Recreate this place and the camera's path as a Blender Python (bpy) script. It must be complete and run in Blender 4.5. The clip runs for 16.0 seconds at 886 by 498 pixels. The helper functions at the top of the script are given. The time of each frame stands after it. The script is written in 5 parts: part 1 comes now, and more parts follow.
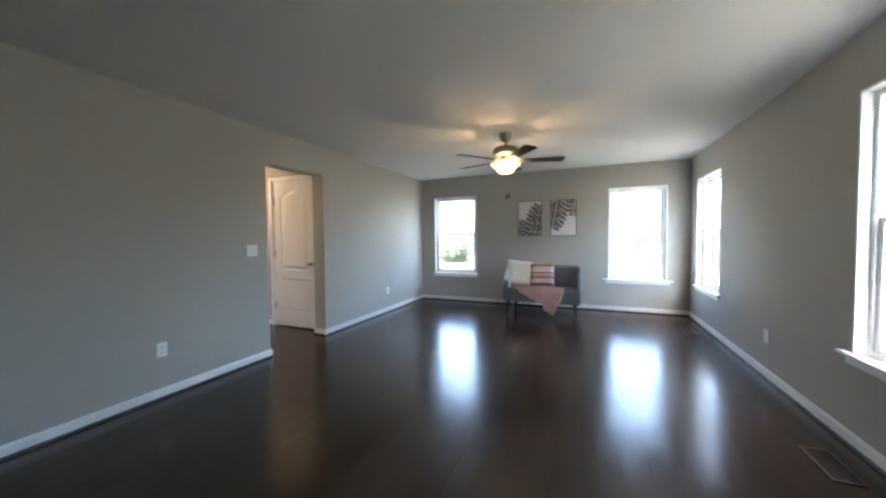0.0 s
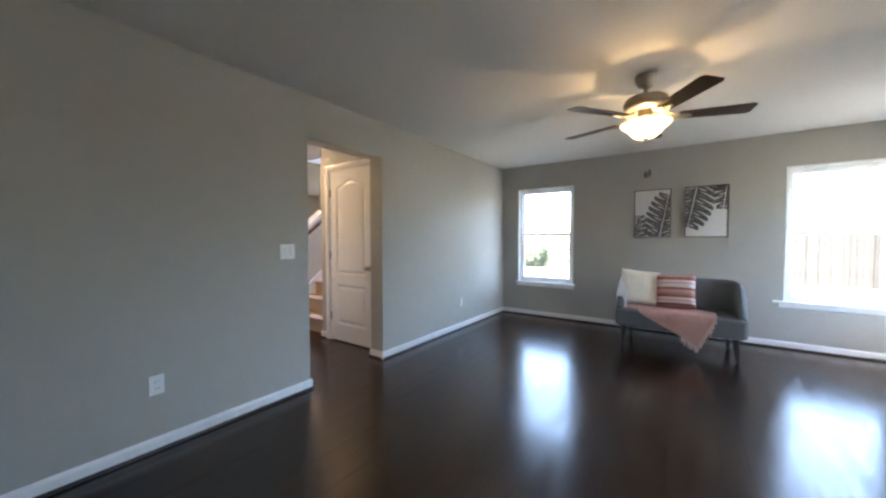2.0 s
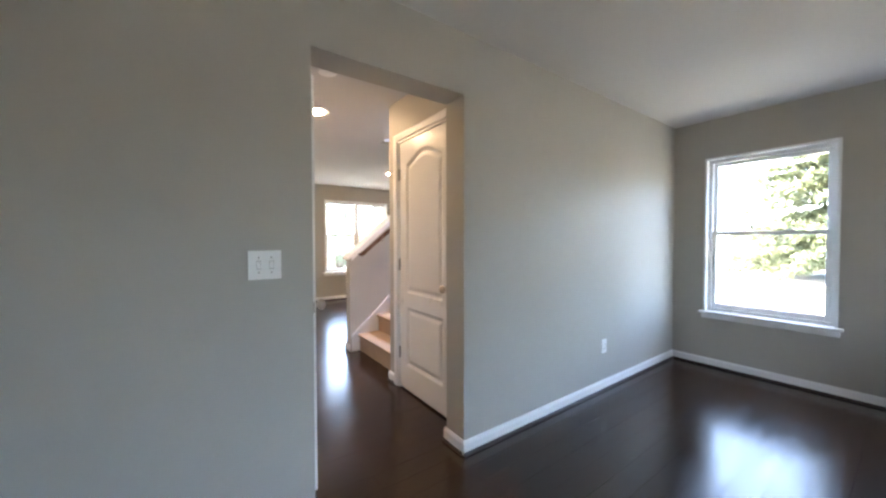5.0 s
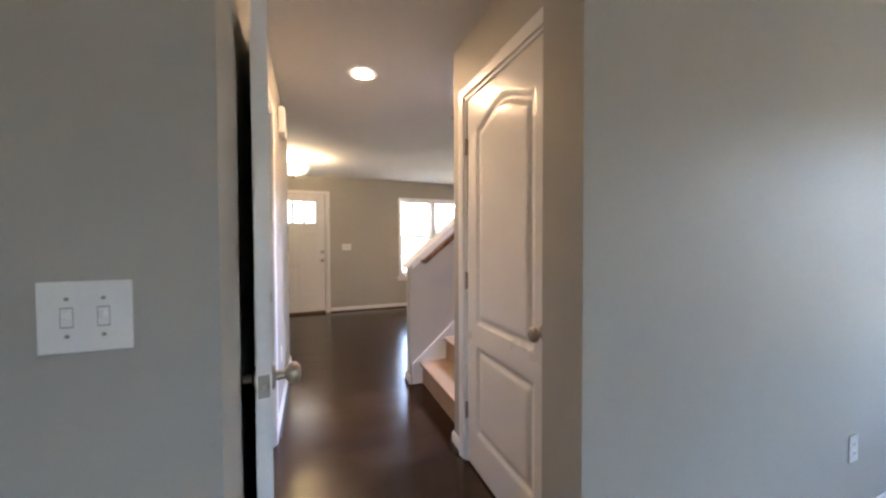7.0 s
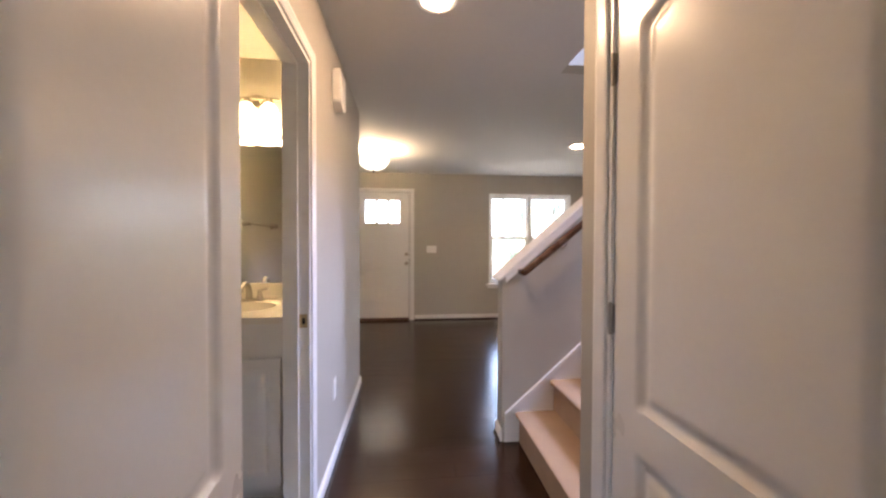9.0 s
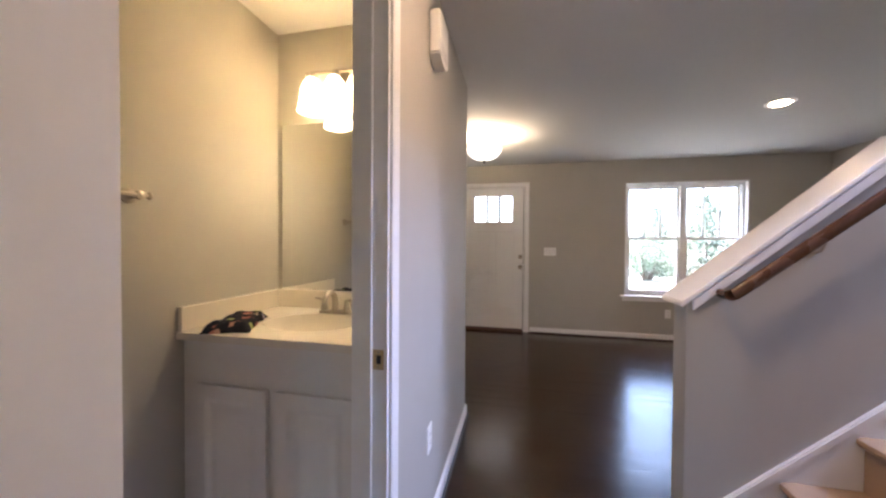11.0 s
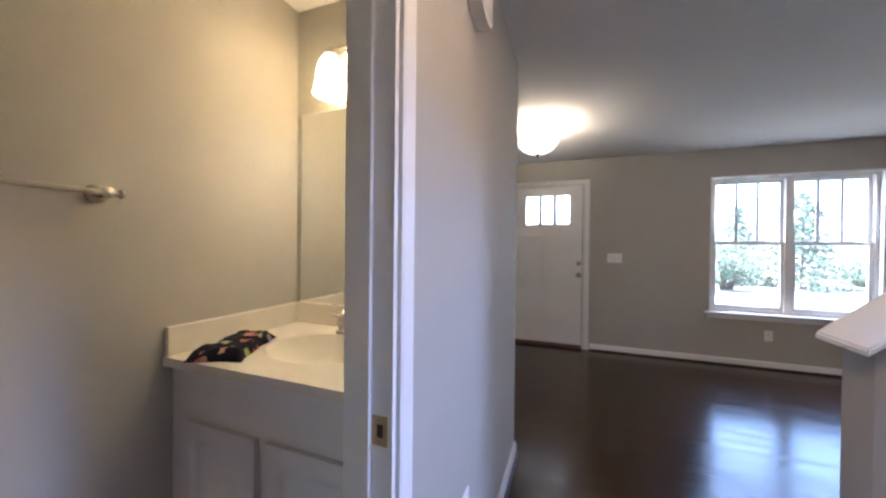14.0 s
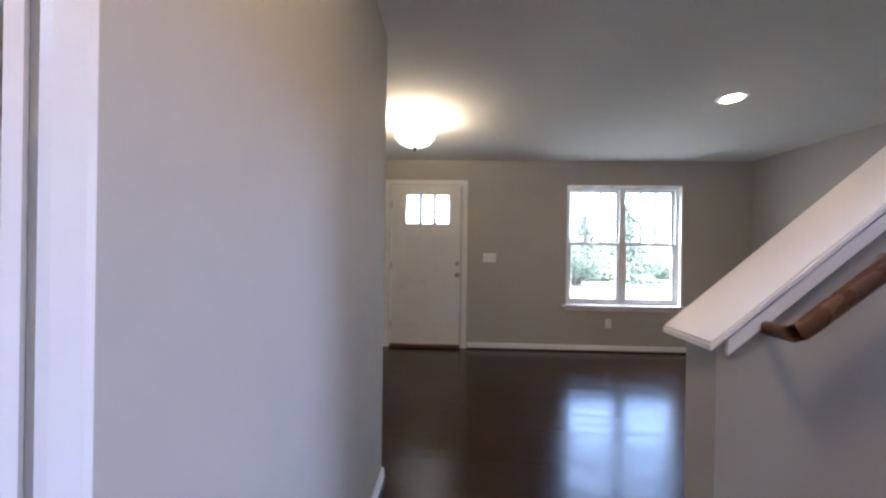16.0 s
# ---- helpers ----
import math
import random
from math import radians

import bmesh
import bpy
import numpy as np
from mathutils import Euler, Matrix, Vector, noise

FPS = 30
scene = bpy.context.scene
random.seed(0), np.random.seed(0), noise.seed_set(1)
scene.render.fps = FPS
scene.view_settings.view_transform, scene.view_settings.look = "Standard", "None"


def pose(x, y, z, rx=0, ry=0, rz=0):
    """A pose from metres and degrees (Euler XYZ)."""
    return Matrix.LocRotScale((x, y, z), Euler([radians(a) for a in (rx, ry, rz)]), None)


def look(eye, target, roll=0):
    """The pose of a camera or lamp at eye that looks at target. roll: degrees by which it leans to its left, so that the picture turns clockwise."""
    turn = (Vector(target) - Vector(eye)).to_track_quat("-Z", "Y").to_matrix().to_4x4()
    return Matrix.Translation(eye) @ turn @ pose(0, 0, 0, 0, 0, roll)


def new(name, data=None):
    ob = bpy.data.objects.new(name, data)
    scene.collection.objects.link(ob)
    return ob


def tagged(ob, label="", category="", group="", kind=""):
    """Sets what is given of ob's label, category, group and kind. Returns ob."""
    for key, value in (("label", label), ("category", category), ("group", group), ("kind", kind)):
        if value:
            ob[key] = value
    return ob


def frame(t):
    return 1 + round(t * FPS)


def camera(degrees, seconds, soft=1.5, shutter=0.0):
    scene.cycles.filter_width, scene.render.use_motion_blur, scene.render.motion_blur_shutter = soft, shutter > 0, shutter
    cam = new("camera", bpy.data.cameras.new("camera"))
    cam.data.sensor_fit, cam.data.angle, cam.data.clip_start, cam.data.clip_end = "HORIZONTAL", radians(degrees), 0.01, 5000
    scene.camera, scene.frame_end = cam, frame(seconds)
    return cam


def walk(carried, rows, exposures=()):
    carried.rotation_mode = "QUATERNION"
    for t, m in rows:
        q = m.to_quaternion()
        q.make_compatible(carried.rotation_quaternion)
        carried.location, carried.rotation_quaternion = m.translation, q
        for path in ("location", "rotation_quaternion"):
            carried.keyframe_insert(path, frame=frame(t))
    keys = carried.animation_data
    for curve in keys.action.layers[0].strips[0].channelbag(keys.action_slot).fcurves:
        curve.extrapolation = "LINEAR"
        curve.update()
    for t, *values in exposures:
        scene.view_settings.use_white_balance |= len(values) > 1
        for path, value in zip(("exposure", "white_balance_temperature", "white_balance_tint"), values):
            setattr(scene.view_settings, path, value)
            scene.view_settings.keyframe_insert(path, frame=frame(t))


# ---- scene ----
cam = camera(104.9, 16.0, soft=2.4)
PATH = [
    (0, (3.158, -3.456, 1.281), (2.375, -1.617, 1.208), -0.6),
    (0.5, (2.996, -3.209, 1.273), (2.073, -1.436, 1.205), -0.5),
    (1, (2.819, -2.98, 1.243), (1.828, -1.244, 1.191), -0.7),
    (1.5, (2.668, -2.725, 1.252), (1.615, -1.026, 1.191), -0.4),
    (2, (2.543, -2.493, 1.258), (1.387, -0.862, 1.197), -0.1),
    (2.5, (2.356, -2.279, 1.257), (1.11, -0.716, 1.202), 0.2),
    (3, (2.228, -2.052, 1.253), (0.896, -0.561, 1.194), 0.1),
    (3.5, (2.085, -1.824, 1.253), (0.66, -0.422, 1.193), 0.1),
    (4, (1.882, -1.63, 1.266), (0.382, -0.309, 1.2), 0.2),
    (4.5, (1.705, -1.454, 1.253), (0.152, -0.195, 1.2), -0.1),
    (5, (1.532, -1.232, 1.253), (-0.095, -0.071, 1.206), -0.1),
    (5.2, (1.451, -1.162, 1.255), (-0.205, -0.042, 1.207), -0.1),
    (7.3, (0.608, -0.633, 1.279), (-1.285, 0.014, 1.237), -0.2),
    (7.7, (0.449, -0.589, 1.279), (-1.475, -0.045, 1.24), -0.2),
    (8, (0.326, -0.541, 1.276), (-1.619, -0.077, 1.238), -0.2),
    (8.2, (0.241, -0.501, 1.277), (-1.717, -0.095, 1.242), -0.3),
    (10.3, (-0.469, -0.463, 1.292), (-2.46, -0.64, 1.255), 0.3),
    (10.5, (-0.528, -0.469, 1.275), (-2.511, -0.729, 1.245), -0.0),
    (10.7, (-0.578, -0.49, 1.274), (-2.55, -0.821, 1.249), 0.2),
    (11, (-0.659, -0.525, 1.288), (-2.612, -0.954, 1.255), 0.4),
    (11.5, (-0.781, -0.584, 1.284), (-2.7, -1.148, 1.261), 0.3),
    (12, (-0.861, -0.637, 1.289), (-2.752, -1.286, 1.266), 0.5),
    (12.5, (-0.91, -0.654, 1.287), (-2.784, -1.354, 1.271), 0.5),
    (13, (-0.948, -0.652, 1.282), (-2.815, -1.367, 1.275), 0.3),
    (13.5, (-0.978, -0.626, 1.294), (-2.845, -1.343, 1.285), 0.4),
    (14, (-1.017, -0.576, 1.307), (-2.888, -1.283, 1.29), 0.6),
    (14.5, (-1.068, -0.53, 1.287), (-2.971, -1.144, 1.279), 0.6),
    (15, (-1.152, -0.505, 1.29), (-3.098, -0.969, 1.279), 0.8),
    (15.5, (-1.259, -0.511, 1.314), (-3.239, -0.795, 1.3), 1.0),
    (16, (-1.325, -0.511, 1.282), (-3.324, -0.586, 1.283), 0.8),
]
walk(cam, [(t, look(eye, target, roll)) for t, eye, target, roll in PATH], exposures=[(0.0, 5.59, 6500, 6), (1.5, 5.60, 6500, 7), (3.5, 5.72, 6600, 9), (5.2, 5.82, 6600, 9), (7.3, 5.44, 6650, 13), (10.5, 5.12, 6250, 16), (11.5, 4.97, 5750, 13), (13.0, 4.90, 5450, 12), (14.5, 4.82, 5350, 12), (16.0, 4.78, 5600, 10)])

# ---- sky and sun ----
world = bpy.data.worlds.new("world")
scene.world = world
world.use_nodes = True
wn = world.node_tree.nodes
sky = wn.new("ShaderNodeTexSky")
sky.sky_type = "NISHITA"
sky.sun_disc = False
sky.sun_elevation = radians(66)
sky.sun_rotation = radians(190)
sky.air_density = 0.75
sky.dust_density = 4.0
wn["Background"].inputs[1].default_value = 0.15
world.node_tree.links.new(sky.outputs[0], wn["Background"].inputs[0])
sun = new("sun", bpy.data.lights.new("sun", "SUN"))
sun.data.energy = 1.35
sun.data.angle = radians(0.5)
sun.data.color = (1.0, 0.95, 0.88)
sun.matrix_world = look((-0.65, -3.95, 9.0), (0, 0, 0))


def bulb(name, place, watts, color, radius):
    ob = new(name, bpy.data.lights.new(name, "POINT"))
    ob.data.energy, ob.data.color, ob.data.shadow_soft_size = watts, color, radius
    ob.location = place
    return ob


WARM = (1.0, 0.68, 0.36)
AMBER = (1.0, 0.62, 0.28)
SOFTWARM = (1.0, 0.74, 0.46)
for k in range(3):
    bulb("fan_bulb", (2.297 + 0.014 * math.cos(0.6 + 2.094 * k), 0.41 + 0.014 * math.sin(0.6 + 2.094 * k), 2.055), 0.098, AMBER, 0.010)
bulb("foyer_bulb", (-4.36, -0.89, 2.31), 1.95, SOFTWARM, 0.05)
for yy in (-1.545, -1.42, -1.295):
    bulb("vanity_bulb", (-2.20, yy, 2.015), 0.25, (1.0, 0.77, 0.46), 0.05)

# daylight in the opening of the stair window on the upper floor
stair_light = new("stair_window_light", bpy.data.lights.new("stair_window_light", "AREA"))
stair_light.data.shape, stair_light.data.size, stair_light.data.size_y = "RECTANGLE", 0.5, 1.3
stair_light.data.energy, stair_light.data.color = 10.5, (0.54, 0.62, 1.0)
stair_light.matrix_world = look((-1.91, 3.20, 4.38), (-1.80, -0.9, 1.4))


# ---- materials ----
def material(name, color, rough=0.5, metal=0.0, spread=0.06, scale=3.0, fine=60.0, bump=0.0, bump_scale=200.0, stretch=(1, 1, 1), rough_spread=0.06, piece=0.0, island=0.0, emit=0.0, emit_color=None, spec=0.5, smears=False):
    m = bpy.data.materials.new(name)
    m.use_nodes = True
    nt = m.node_tree
    n, link = nt.nodes, nt.links.new
    bsdf = n["Principled BSDF"]
    bsdf.inputs["Metallic"].default_value = metal
    bsdf.inputs["Specular IOR Level"].default_value = spec
    coord = n.new("ShaderNodeTexCoord")
    mapping = n.new("ShaderNodeMapping")
    mapping.inputs["Scale"].default_value = stretch
    link(coord.outputs["Object"], mapping.inputs["Vector"])
    big = n.new("ShaderNodeTexNoise")
    big.inputs["Scale"].default_value = scale
    big.inputs["Detail"].default_value = 4
    small = n.new("ShaderNodeTexNoise")
    small.inputs["Scale"].default_value = fine
    small.inputs["Detail"].default_value = 3
    link(mapping.outputs[0], big.inputs["Vector"])
    link(mapping.outputs[0], small.inputs["Vector"])
    add = n.new("ShaderNodeMath")
    add.operation = "ADD"
    link(big.outputs["Fac"], add.inputs[0])
    link(small.outputs["Fac"], add.inputs[1])
    last = add
    if piece or island:
        src = n.new("ShaderNodeObjectInfo").outputs["Random"] if piece else n.new("ShaderNodeNewGeometry").outputs["Random Per Island"]
        mul = n.new("ShaderNodeMath")
        mul.operation = "MULTIPLY_ADD"
        link(src, mul.inputs[0])
        mul.inputs[1].default_value = (piece or island)
        link(add.outputs[0], mul.inputs[2])
        last = mul
    ramp = n.new("ShaderNodeMapRange")
    ramp.inputs["From Min"].default_value = 0.55
    ramp.inputs["From Max"].default_value = 1.45 + (piece or island)
    ramp.inputs["To Min"].default_value = 1 - spread
    ramp.inputs["To Max"].default_value = 1 + spread
    link(last.outputs[0], ramp.inputs["Value"])
    tint = n.new("ShaderNodeVectorMath")
    tint.operation = "SCALE"
    tint.inputs[0].default_value = color
    link(ramp.outputs[0], tint.inputs["Scale"])
    link(tint.outputs[0], bsdf.inputs["Base Color"])
    rr = n.new("ShaderNodeMapRange")
    rr.inputs["From Min"].default_value = 0.3
    rr.inputs["From Max"].default_value = 0.7
    rr.inputs["To Min"].default_value = max(0.02, rough - rough_spread)
    rr.inputs["To Max"].default_value = min(1.0, rough + rough_spread)
    link(big.outputs["Fac"], rr.inputs["Value"])
    if not smears:
        link(rr.outputs[0], bsdf.inputs["Roughness"])
    if smears:
        bsdf.inputs["IOR"].default_value = 1.58
        bsdf.inputs["Specular Tint"].default_value = (1.0, 0.94, 0.88, 1)
        # dried wipe marks and scuffs in the clear finish
        here = n.new("ShaderNodeNewGeometry")
        smear = n.new("ShaderNodeTexNoise")
        smear.inputs["Scale"].default_value = 2.6
        smear.inputs["Detail"].default_value = 4
        smear.inputs["Roughness"].default_value = 0.55
        along = n.new("ShaderNodeVectorMath")
        along.operation = "MULTIPLY"
        along.inputs[1].default_value = (5.5, 0.8, 1.0)
        link(here.outputs["Position"], along.inputs[0])
        link(along.outputs[0], smear.inputs["Vector"])
        dull = n.new("ShaderNodeMapRange")
        dull.inputs["From Min"].default_value, dull.inputs["From Max"].default_value = 0.38, 0.66
        dull.inputs["To Min"].default_value, dull.inputs["To Max"].default_value = 0.175, 0.26
        link(smear.outputs["Fac"], dull.inputs["Value"])
        link(dull.outputs[0], bsdf.inputs["Roughness"])
    if bump:
        bn = n.new("ShaderNodeTexNoise")
        bn.inputs["Scale"].default_value = bump_scale
        bn.inputs["Detail"].default_value = 3
        link(mapping.outputs[0], bn.inputs["Vector"])
        b = n.new("ShaderNodeBump")
        b.inputs["Strength"].default_value = bump
        b.inputs["Distance"].default_value = 0.002
        link(bn.outputs["Fac"], b.inputs["Height"])
        link(b.outputs[0], bsdf.inputs["Normal"])
    if emit:
        bsdf.inputs["Emission Color"].default_value = (*(emit_color or color), 1)
        bsdf.inputs["Emission Strength"].default_value = emit
    return m


WALL = material("greige_paint", (0.425, 0.408, 0.362), 0.62, spread=0.025, scale=0.9, fine=9, bump=0.12, bump_scale=260)
CEIL = material("ceiling_paint", (0.62, 0.61, 0.595), 0.85, spread=0.02, scale=0.8, fine=30, bump=0.15, bump_scale=180)
TRIM = material("white_trim_paint", (0.80, 0.80, 0.79), 0.35, spread=0.02, scale=2, fine=25, bump=0.05, bump_scale=120)
DOORP = material("white_door_paint", (0.78, 0.775, 0.76), 0.28, spread=0.02, scale=2, fine=60, bump=0.03, bump_scale=60, rough_spread=0.01)
VINYL = material("white_vinyl", (0.82, 0.83, 0.83), 0.3, spread=0.015)
PLATE = material("white_plastic_plate", (0.82, 0.82, 0.80), 0.35, spread=0.01)
PLANK = material("espresso_plank", (0.026, 0.0102, 0.0044), 0.36, spread=0.5, scale=1.6, fine=26, bump=0.012, bump_scale=14, stretch=(6, 0.8, 6), rough_spread=0.02, smears=True, piece=0.5)
PLANKS = material("espresso_planks", (0.026, 0.0102, 0.0044), 0.36, spread=0.5, scale=1.6, fine=26, bump=0.012, bump_scale=14, stretch=(6, 0.8, 6), rough_spread=0.02, smears=True, island=0.5)
SHOE = material("dark_shoe_stain", (0.016, 0.009, 0.006), 0.4, spread=0.3, fine=30)
PALECLOTH = material("pale_woven_cloth", (0.60, 0.57, 0.56), 0.95, spread=0.1, scale=9, fine=200, bump=0.8, bump_scale=300, spec=0.1)
JOINT = material("floor_joint", (0.008, 0.006, 0.005), 0.7, spread=0.2)
NICKEL = material("brushed_nickel", (0.42, 0.38, 0.33), 0.32, 1.0, spread=0.08, fine=120)
BRASS = material("antique_brass", (0.50, 0.38, 0.22), 0.35, 1.0, spread=0.15, fine=60)
PEWTER = material("pewter_fan_metal", (0.34, 0.30, 0.25), 0.48, 1.0, spread=0.10, fine=80)
STEEL = material("hinge_steel", (0.35, 0.33, 0.30), 0.38, 1.0, spread=0.08)
WALNUT = material("dark_walnut_blade", (0.052, 0.022, 0.011), 0.5, spread=0.4, scale=3, fine=30, stretch=(1, 14, 14), spec=0.3)
RAILWOOD = material("stained_rail_wood", (0.095, 0.042, 0.019), 0.26, spread=0.18, scale=6, fine=60, stretch=(6, 1.5, 1.5))
CARPET = material("tan_carpet", (0.42, 0.30, 0.20), 0.95, spread=0.18, scale=6, fine=220, bump=0.9, bump_scale=420, spec=0.1)
GREYCLOTH = material("grey_upholstery", (0.155, 0.165, 0.175), 0.9, spread=0.14, scale=5, fine=260, bump=0.6, bump_scale=500, spec=0.15)
BLACKWOOD = material("black_leg_wood", (0.012, 0.010, 0.009), 0.35, spread=0.2)
BLACK = material("dark_bronze", (0.02, 0.017, 0.014), 0.4, 0.6, spread=0.2)
CULTURED = material("cultured_marble", (0.74, 0.69, 0.60), 0.11, spread=0.03, scale=4, fine=18)
CABINET = material("white_cabinet_paint", (0.72, 0.70, 0.66), 0.38, spread=0.02, scale=3, fine=40, bump=0.05)
# grey that stands for the shadow round a switch toggle
TOGGLESHADE = material("grey_toggle_shade", (0.50, 0.50, 0.48), 0.6)
VINYLFLOOR = material("bath_vinyl_floor", (0.35, 0.31, 0.26), 0.5, spread=0.2, scale=5)
CREAM = material("cream_knit", (0.68, 0.63, 0.53), 0.95, spread=0.10, scale=12, fine=200, bump=0.8, bump_scale=260, spec=0.1)
BLUSH = material("blush_throw", (0.55, 0.33, 0.29), 0.95, spread=0.14, scale=9, fine=260, bump=0.9, bump_scale=380, spec=0.1)
FRINGE = material("blush_fringe", (0.64, 0.46, 0.41), 0.95, spread=0.12, spec=0.1)
CANVAS = material("canvas_white", (0.72, 0.70, 0.67), 0.8, spread=0.03, scale=5, fine=150, bump=0.3, bump_scale=500)
OAKFRAME = material("thin_brown_frame", (0.11, 0.075, 0.05), 0.5, spread=0.25, stretch=(10, 10, 1))
INK = material("charcoal_ink", (0.115, 0.102, 0.105), 0.8, spread=0.9, scale=30, fine=120)
VENTM = material("brown_register", (0.15, 0.115, 0.085), 0.42, 0.5, spread=0.2)
DARKGAP = material("dark_slot", (0.01, 0.01, 0.01), 0.8)
THRESH = material("brown_threshold", (0.09, 0.05, 0.03), 0.4, spread=0.25)
CHIME = material("chime_plastic", (0.80, 0.79, 0.76), 0.4, spread=0.01)
BOWLGLASS = material("lit_alabaster_glass", (0.85, 0.80, 0.70), 0.3, emit=0.05, emit_color=(1.0, 0.80, 0.50))
FOYERGLASS = material("lit_frosted_glass", (0.85, 0.82, 0.76), 0.3, emit=0.075, emit_color=(1.0, 0.88, 0.68))
VANITYGLASS = material("lit_vanity_glass", (0.85, 0.80, 0.70), 0.3, emit=0.42, emit_color=(1.0, 0.75, 0.44))
CANLENS = material("lit_can_lens", (0.85, 0.82, 0.76), 0.4, emit=14.0, emit_color=(1.0, 0.66, 0.39))


def let_through(m, share):
    """Frosted glass that lets the bulb's light through, scattered."""
    n, link = m.node_tree.nodes, m.node_tree.links.new
    soft_glass = n.new("ShaderNodeBsdfTranslucent")
    soft_glass.inputs[0].default_value = (0.92, 0.86, 0.74, 1)
    mix = n.new("ShaderNodeMixShader")
    mix.inputs[0].default_value = share
    link(n["Principled BSDF"].outputs[0], mix.inputs[1])
    link(soft_glass.outputs[0], mix.inputs[2])
    link(mix.outputs[0], n["Material Output"].inputs["Surface"])


let_through(VANITYGLASS, 0.65)
let_through(BOWLGLASS, 0.45)
GROUND = material("pale_dry_ground", (0.135, 0.126, 0.102), 0.95, spread=0.25, scale=0.4, fine=6, bump=0.5, bump_scale=20)
FENCEW = material("weathered_fence", (0.037, 0.035, 0.032), 0.95, spread=0.5, spec=0.05, scale=3, fine=30, stretch=(8, 8, 1), piece=0.4)
BARK = material("bark", (0.11, 0.08, 0.06), 0.95, spread=0.35, scale=5, fine=30, bump=1.0, bump_scale=30)
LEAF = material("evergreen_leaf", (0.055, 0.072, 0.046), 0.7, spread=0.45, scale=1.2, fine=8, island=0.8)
PALELEAF = material("pale_spruce_leaf", (0.112, 0.146, 0.100), 0.7, spread=0.45, scale=1.2, fine=8, island=0.8)
# darker copy of the evergreen leaf, with shade put into its colour
DARKLEAF = material("painted_shade_evergreen_leaf", (0.034, 0.050, 0.031), 0.8, spread=0.4, scale=1.2, fine=8, island=0.8, spec=0.1)
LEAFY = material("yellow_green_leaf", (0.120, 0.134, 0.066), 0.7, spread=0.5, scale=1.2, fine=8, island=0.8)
SIDING = material("exterior_siding", (0.55, 0.54, 0.52), 0.7, spread=0.05)


def glass_material():
    m = bpy.data.materials.new("window_glass")
    m.use_nodes = True
    n, link = m.node_tree.nodes, m.node_tree.links.new
    n.remove(n["Principled BSDF"])
    clear = n.new("ShaderNodeBsdfTransparent")
    clear.inputs[0].default_value = (0.95, 0.965, 0.96, 1)
    shine = n.new("ShaderNodeBsdfGlossy")
    shine.inputs["Roughness"].default_value = 0.02
    facing = n.new("ShaderNodeLayerWeight")
    facing.inputs["Blend"].default_value = 0.5
    steep = n.new("ShaderNodeMath")
    steep.operation = "POWER"
    steep.inputs[1].default_value = 5.0
    n_link = n.new("ShaderNodeMapRange")
    n_link.inputs["To Min"].default_value, n_link.inputs["To Max"].default_value = 0.03, 0.6
    link(facing.outputs["Facing"], steep.inputs[0])
    link(steep.outputs[0], n_link.inputs["Value"])
    mix = n.new("ShaderNodeMixShader")
    link(n_link.outputs[0], mix.inputs[0])
    link(clear.outputs[0], mix.inputs[1])
    link(shine.outputs[0], mix.inputs[2])
    link(mix.outputs[0], n["Material Output"].inputs["Surface"])
    return m


GLASS = glass_material()
MIRROR = material("mirror_silver", (0.86, 0.88, 0.87), 0.03, 1.0, spread=0.005, rough_spread=0.005)


def stripes_material():
    m = material("striped_cushion", (0.6, 0.3, 0.25), 0.95, bump=0.8, bump_scale=260, spec=0.1)
    n, link = m.node_tree.nodes, m.node_tree.links.new
    coord = n.new("ShaderNodeTexCoord")
    sep = n.new("ShaderNodeSeparateXYZ")
    link(coord.outputs["Object"], sep.inputs[0])
    rng = n.new("ShaderNodeMapRange")
    rng.inputs["From Min"].default_value, rng.inputs["From Max"].default_value = -0.21, 0.21
    wob = n.new("ShaderNodeTexNoise")
    wob.inputs["Scale"].default_value = 60
    ad = n.new("ShaderNodeMath")
    ad.operation = "MULTIPLY_ADD"
    ad.inputs[1].default_value = 0.012
    link(coord.outputs["Object"], wob.inputs["Vector"])
    link(wob.outputs["Fac"], ad.inputs[0])
    link(sep.outputs["Z"], ad.inputs[2])
    link(ad.outputs[0], rng.inputs["Value"])
    ramp = n.new("ShaderNodeValToRGB")
    ramp.color_ramp.interpolation = "CONSTANT"
    rust, pink, white, tan = (0.33, 0.115, 0.095, 1), (0.60, 0.37, 0.34, 1), (0.72, 0.64, 0.61, 1), (0.47, 0.27, 0.21, 1)
    bands = [(0.0, rust), (0.05, pink), (0.10, rust), (0.15, white), (0.21, pink), (0.25, white), (0.31, rust), (0.37, tan), (0.44, pink), (0.52, rust), (0.58, white), (0.68, pink), (0.73, white), (0.79, rust), (0.87, tan), (0.93, rust)]
    e = ramp.color_ramp.elements
    e[0].position, e[0].color = bands[0]
    e[1].position, e[1].color = bands[1]
    for p, c in bands[2:]:
        e.new(p).color = c
    link(rng.outputs[0], ramp.inputs[0])
    link(ramp.outputs[0], n["Principled BSDF"].inputs["Base Color"])
    return m


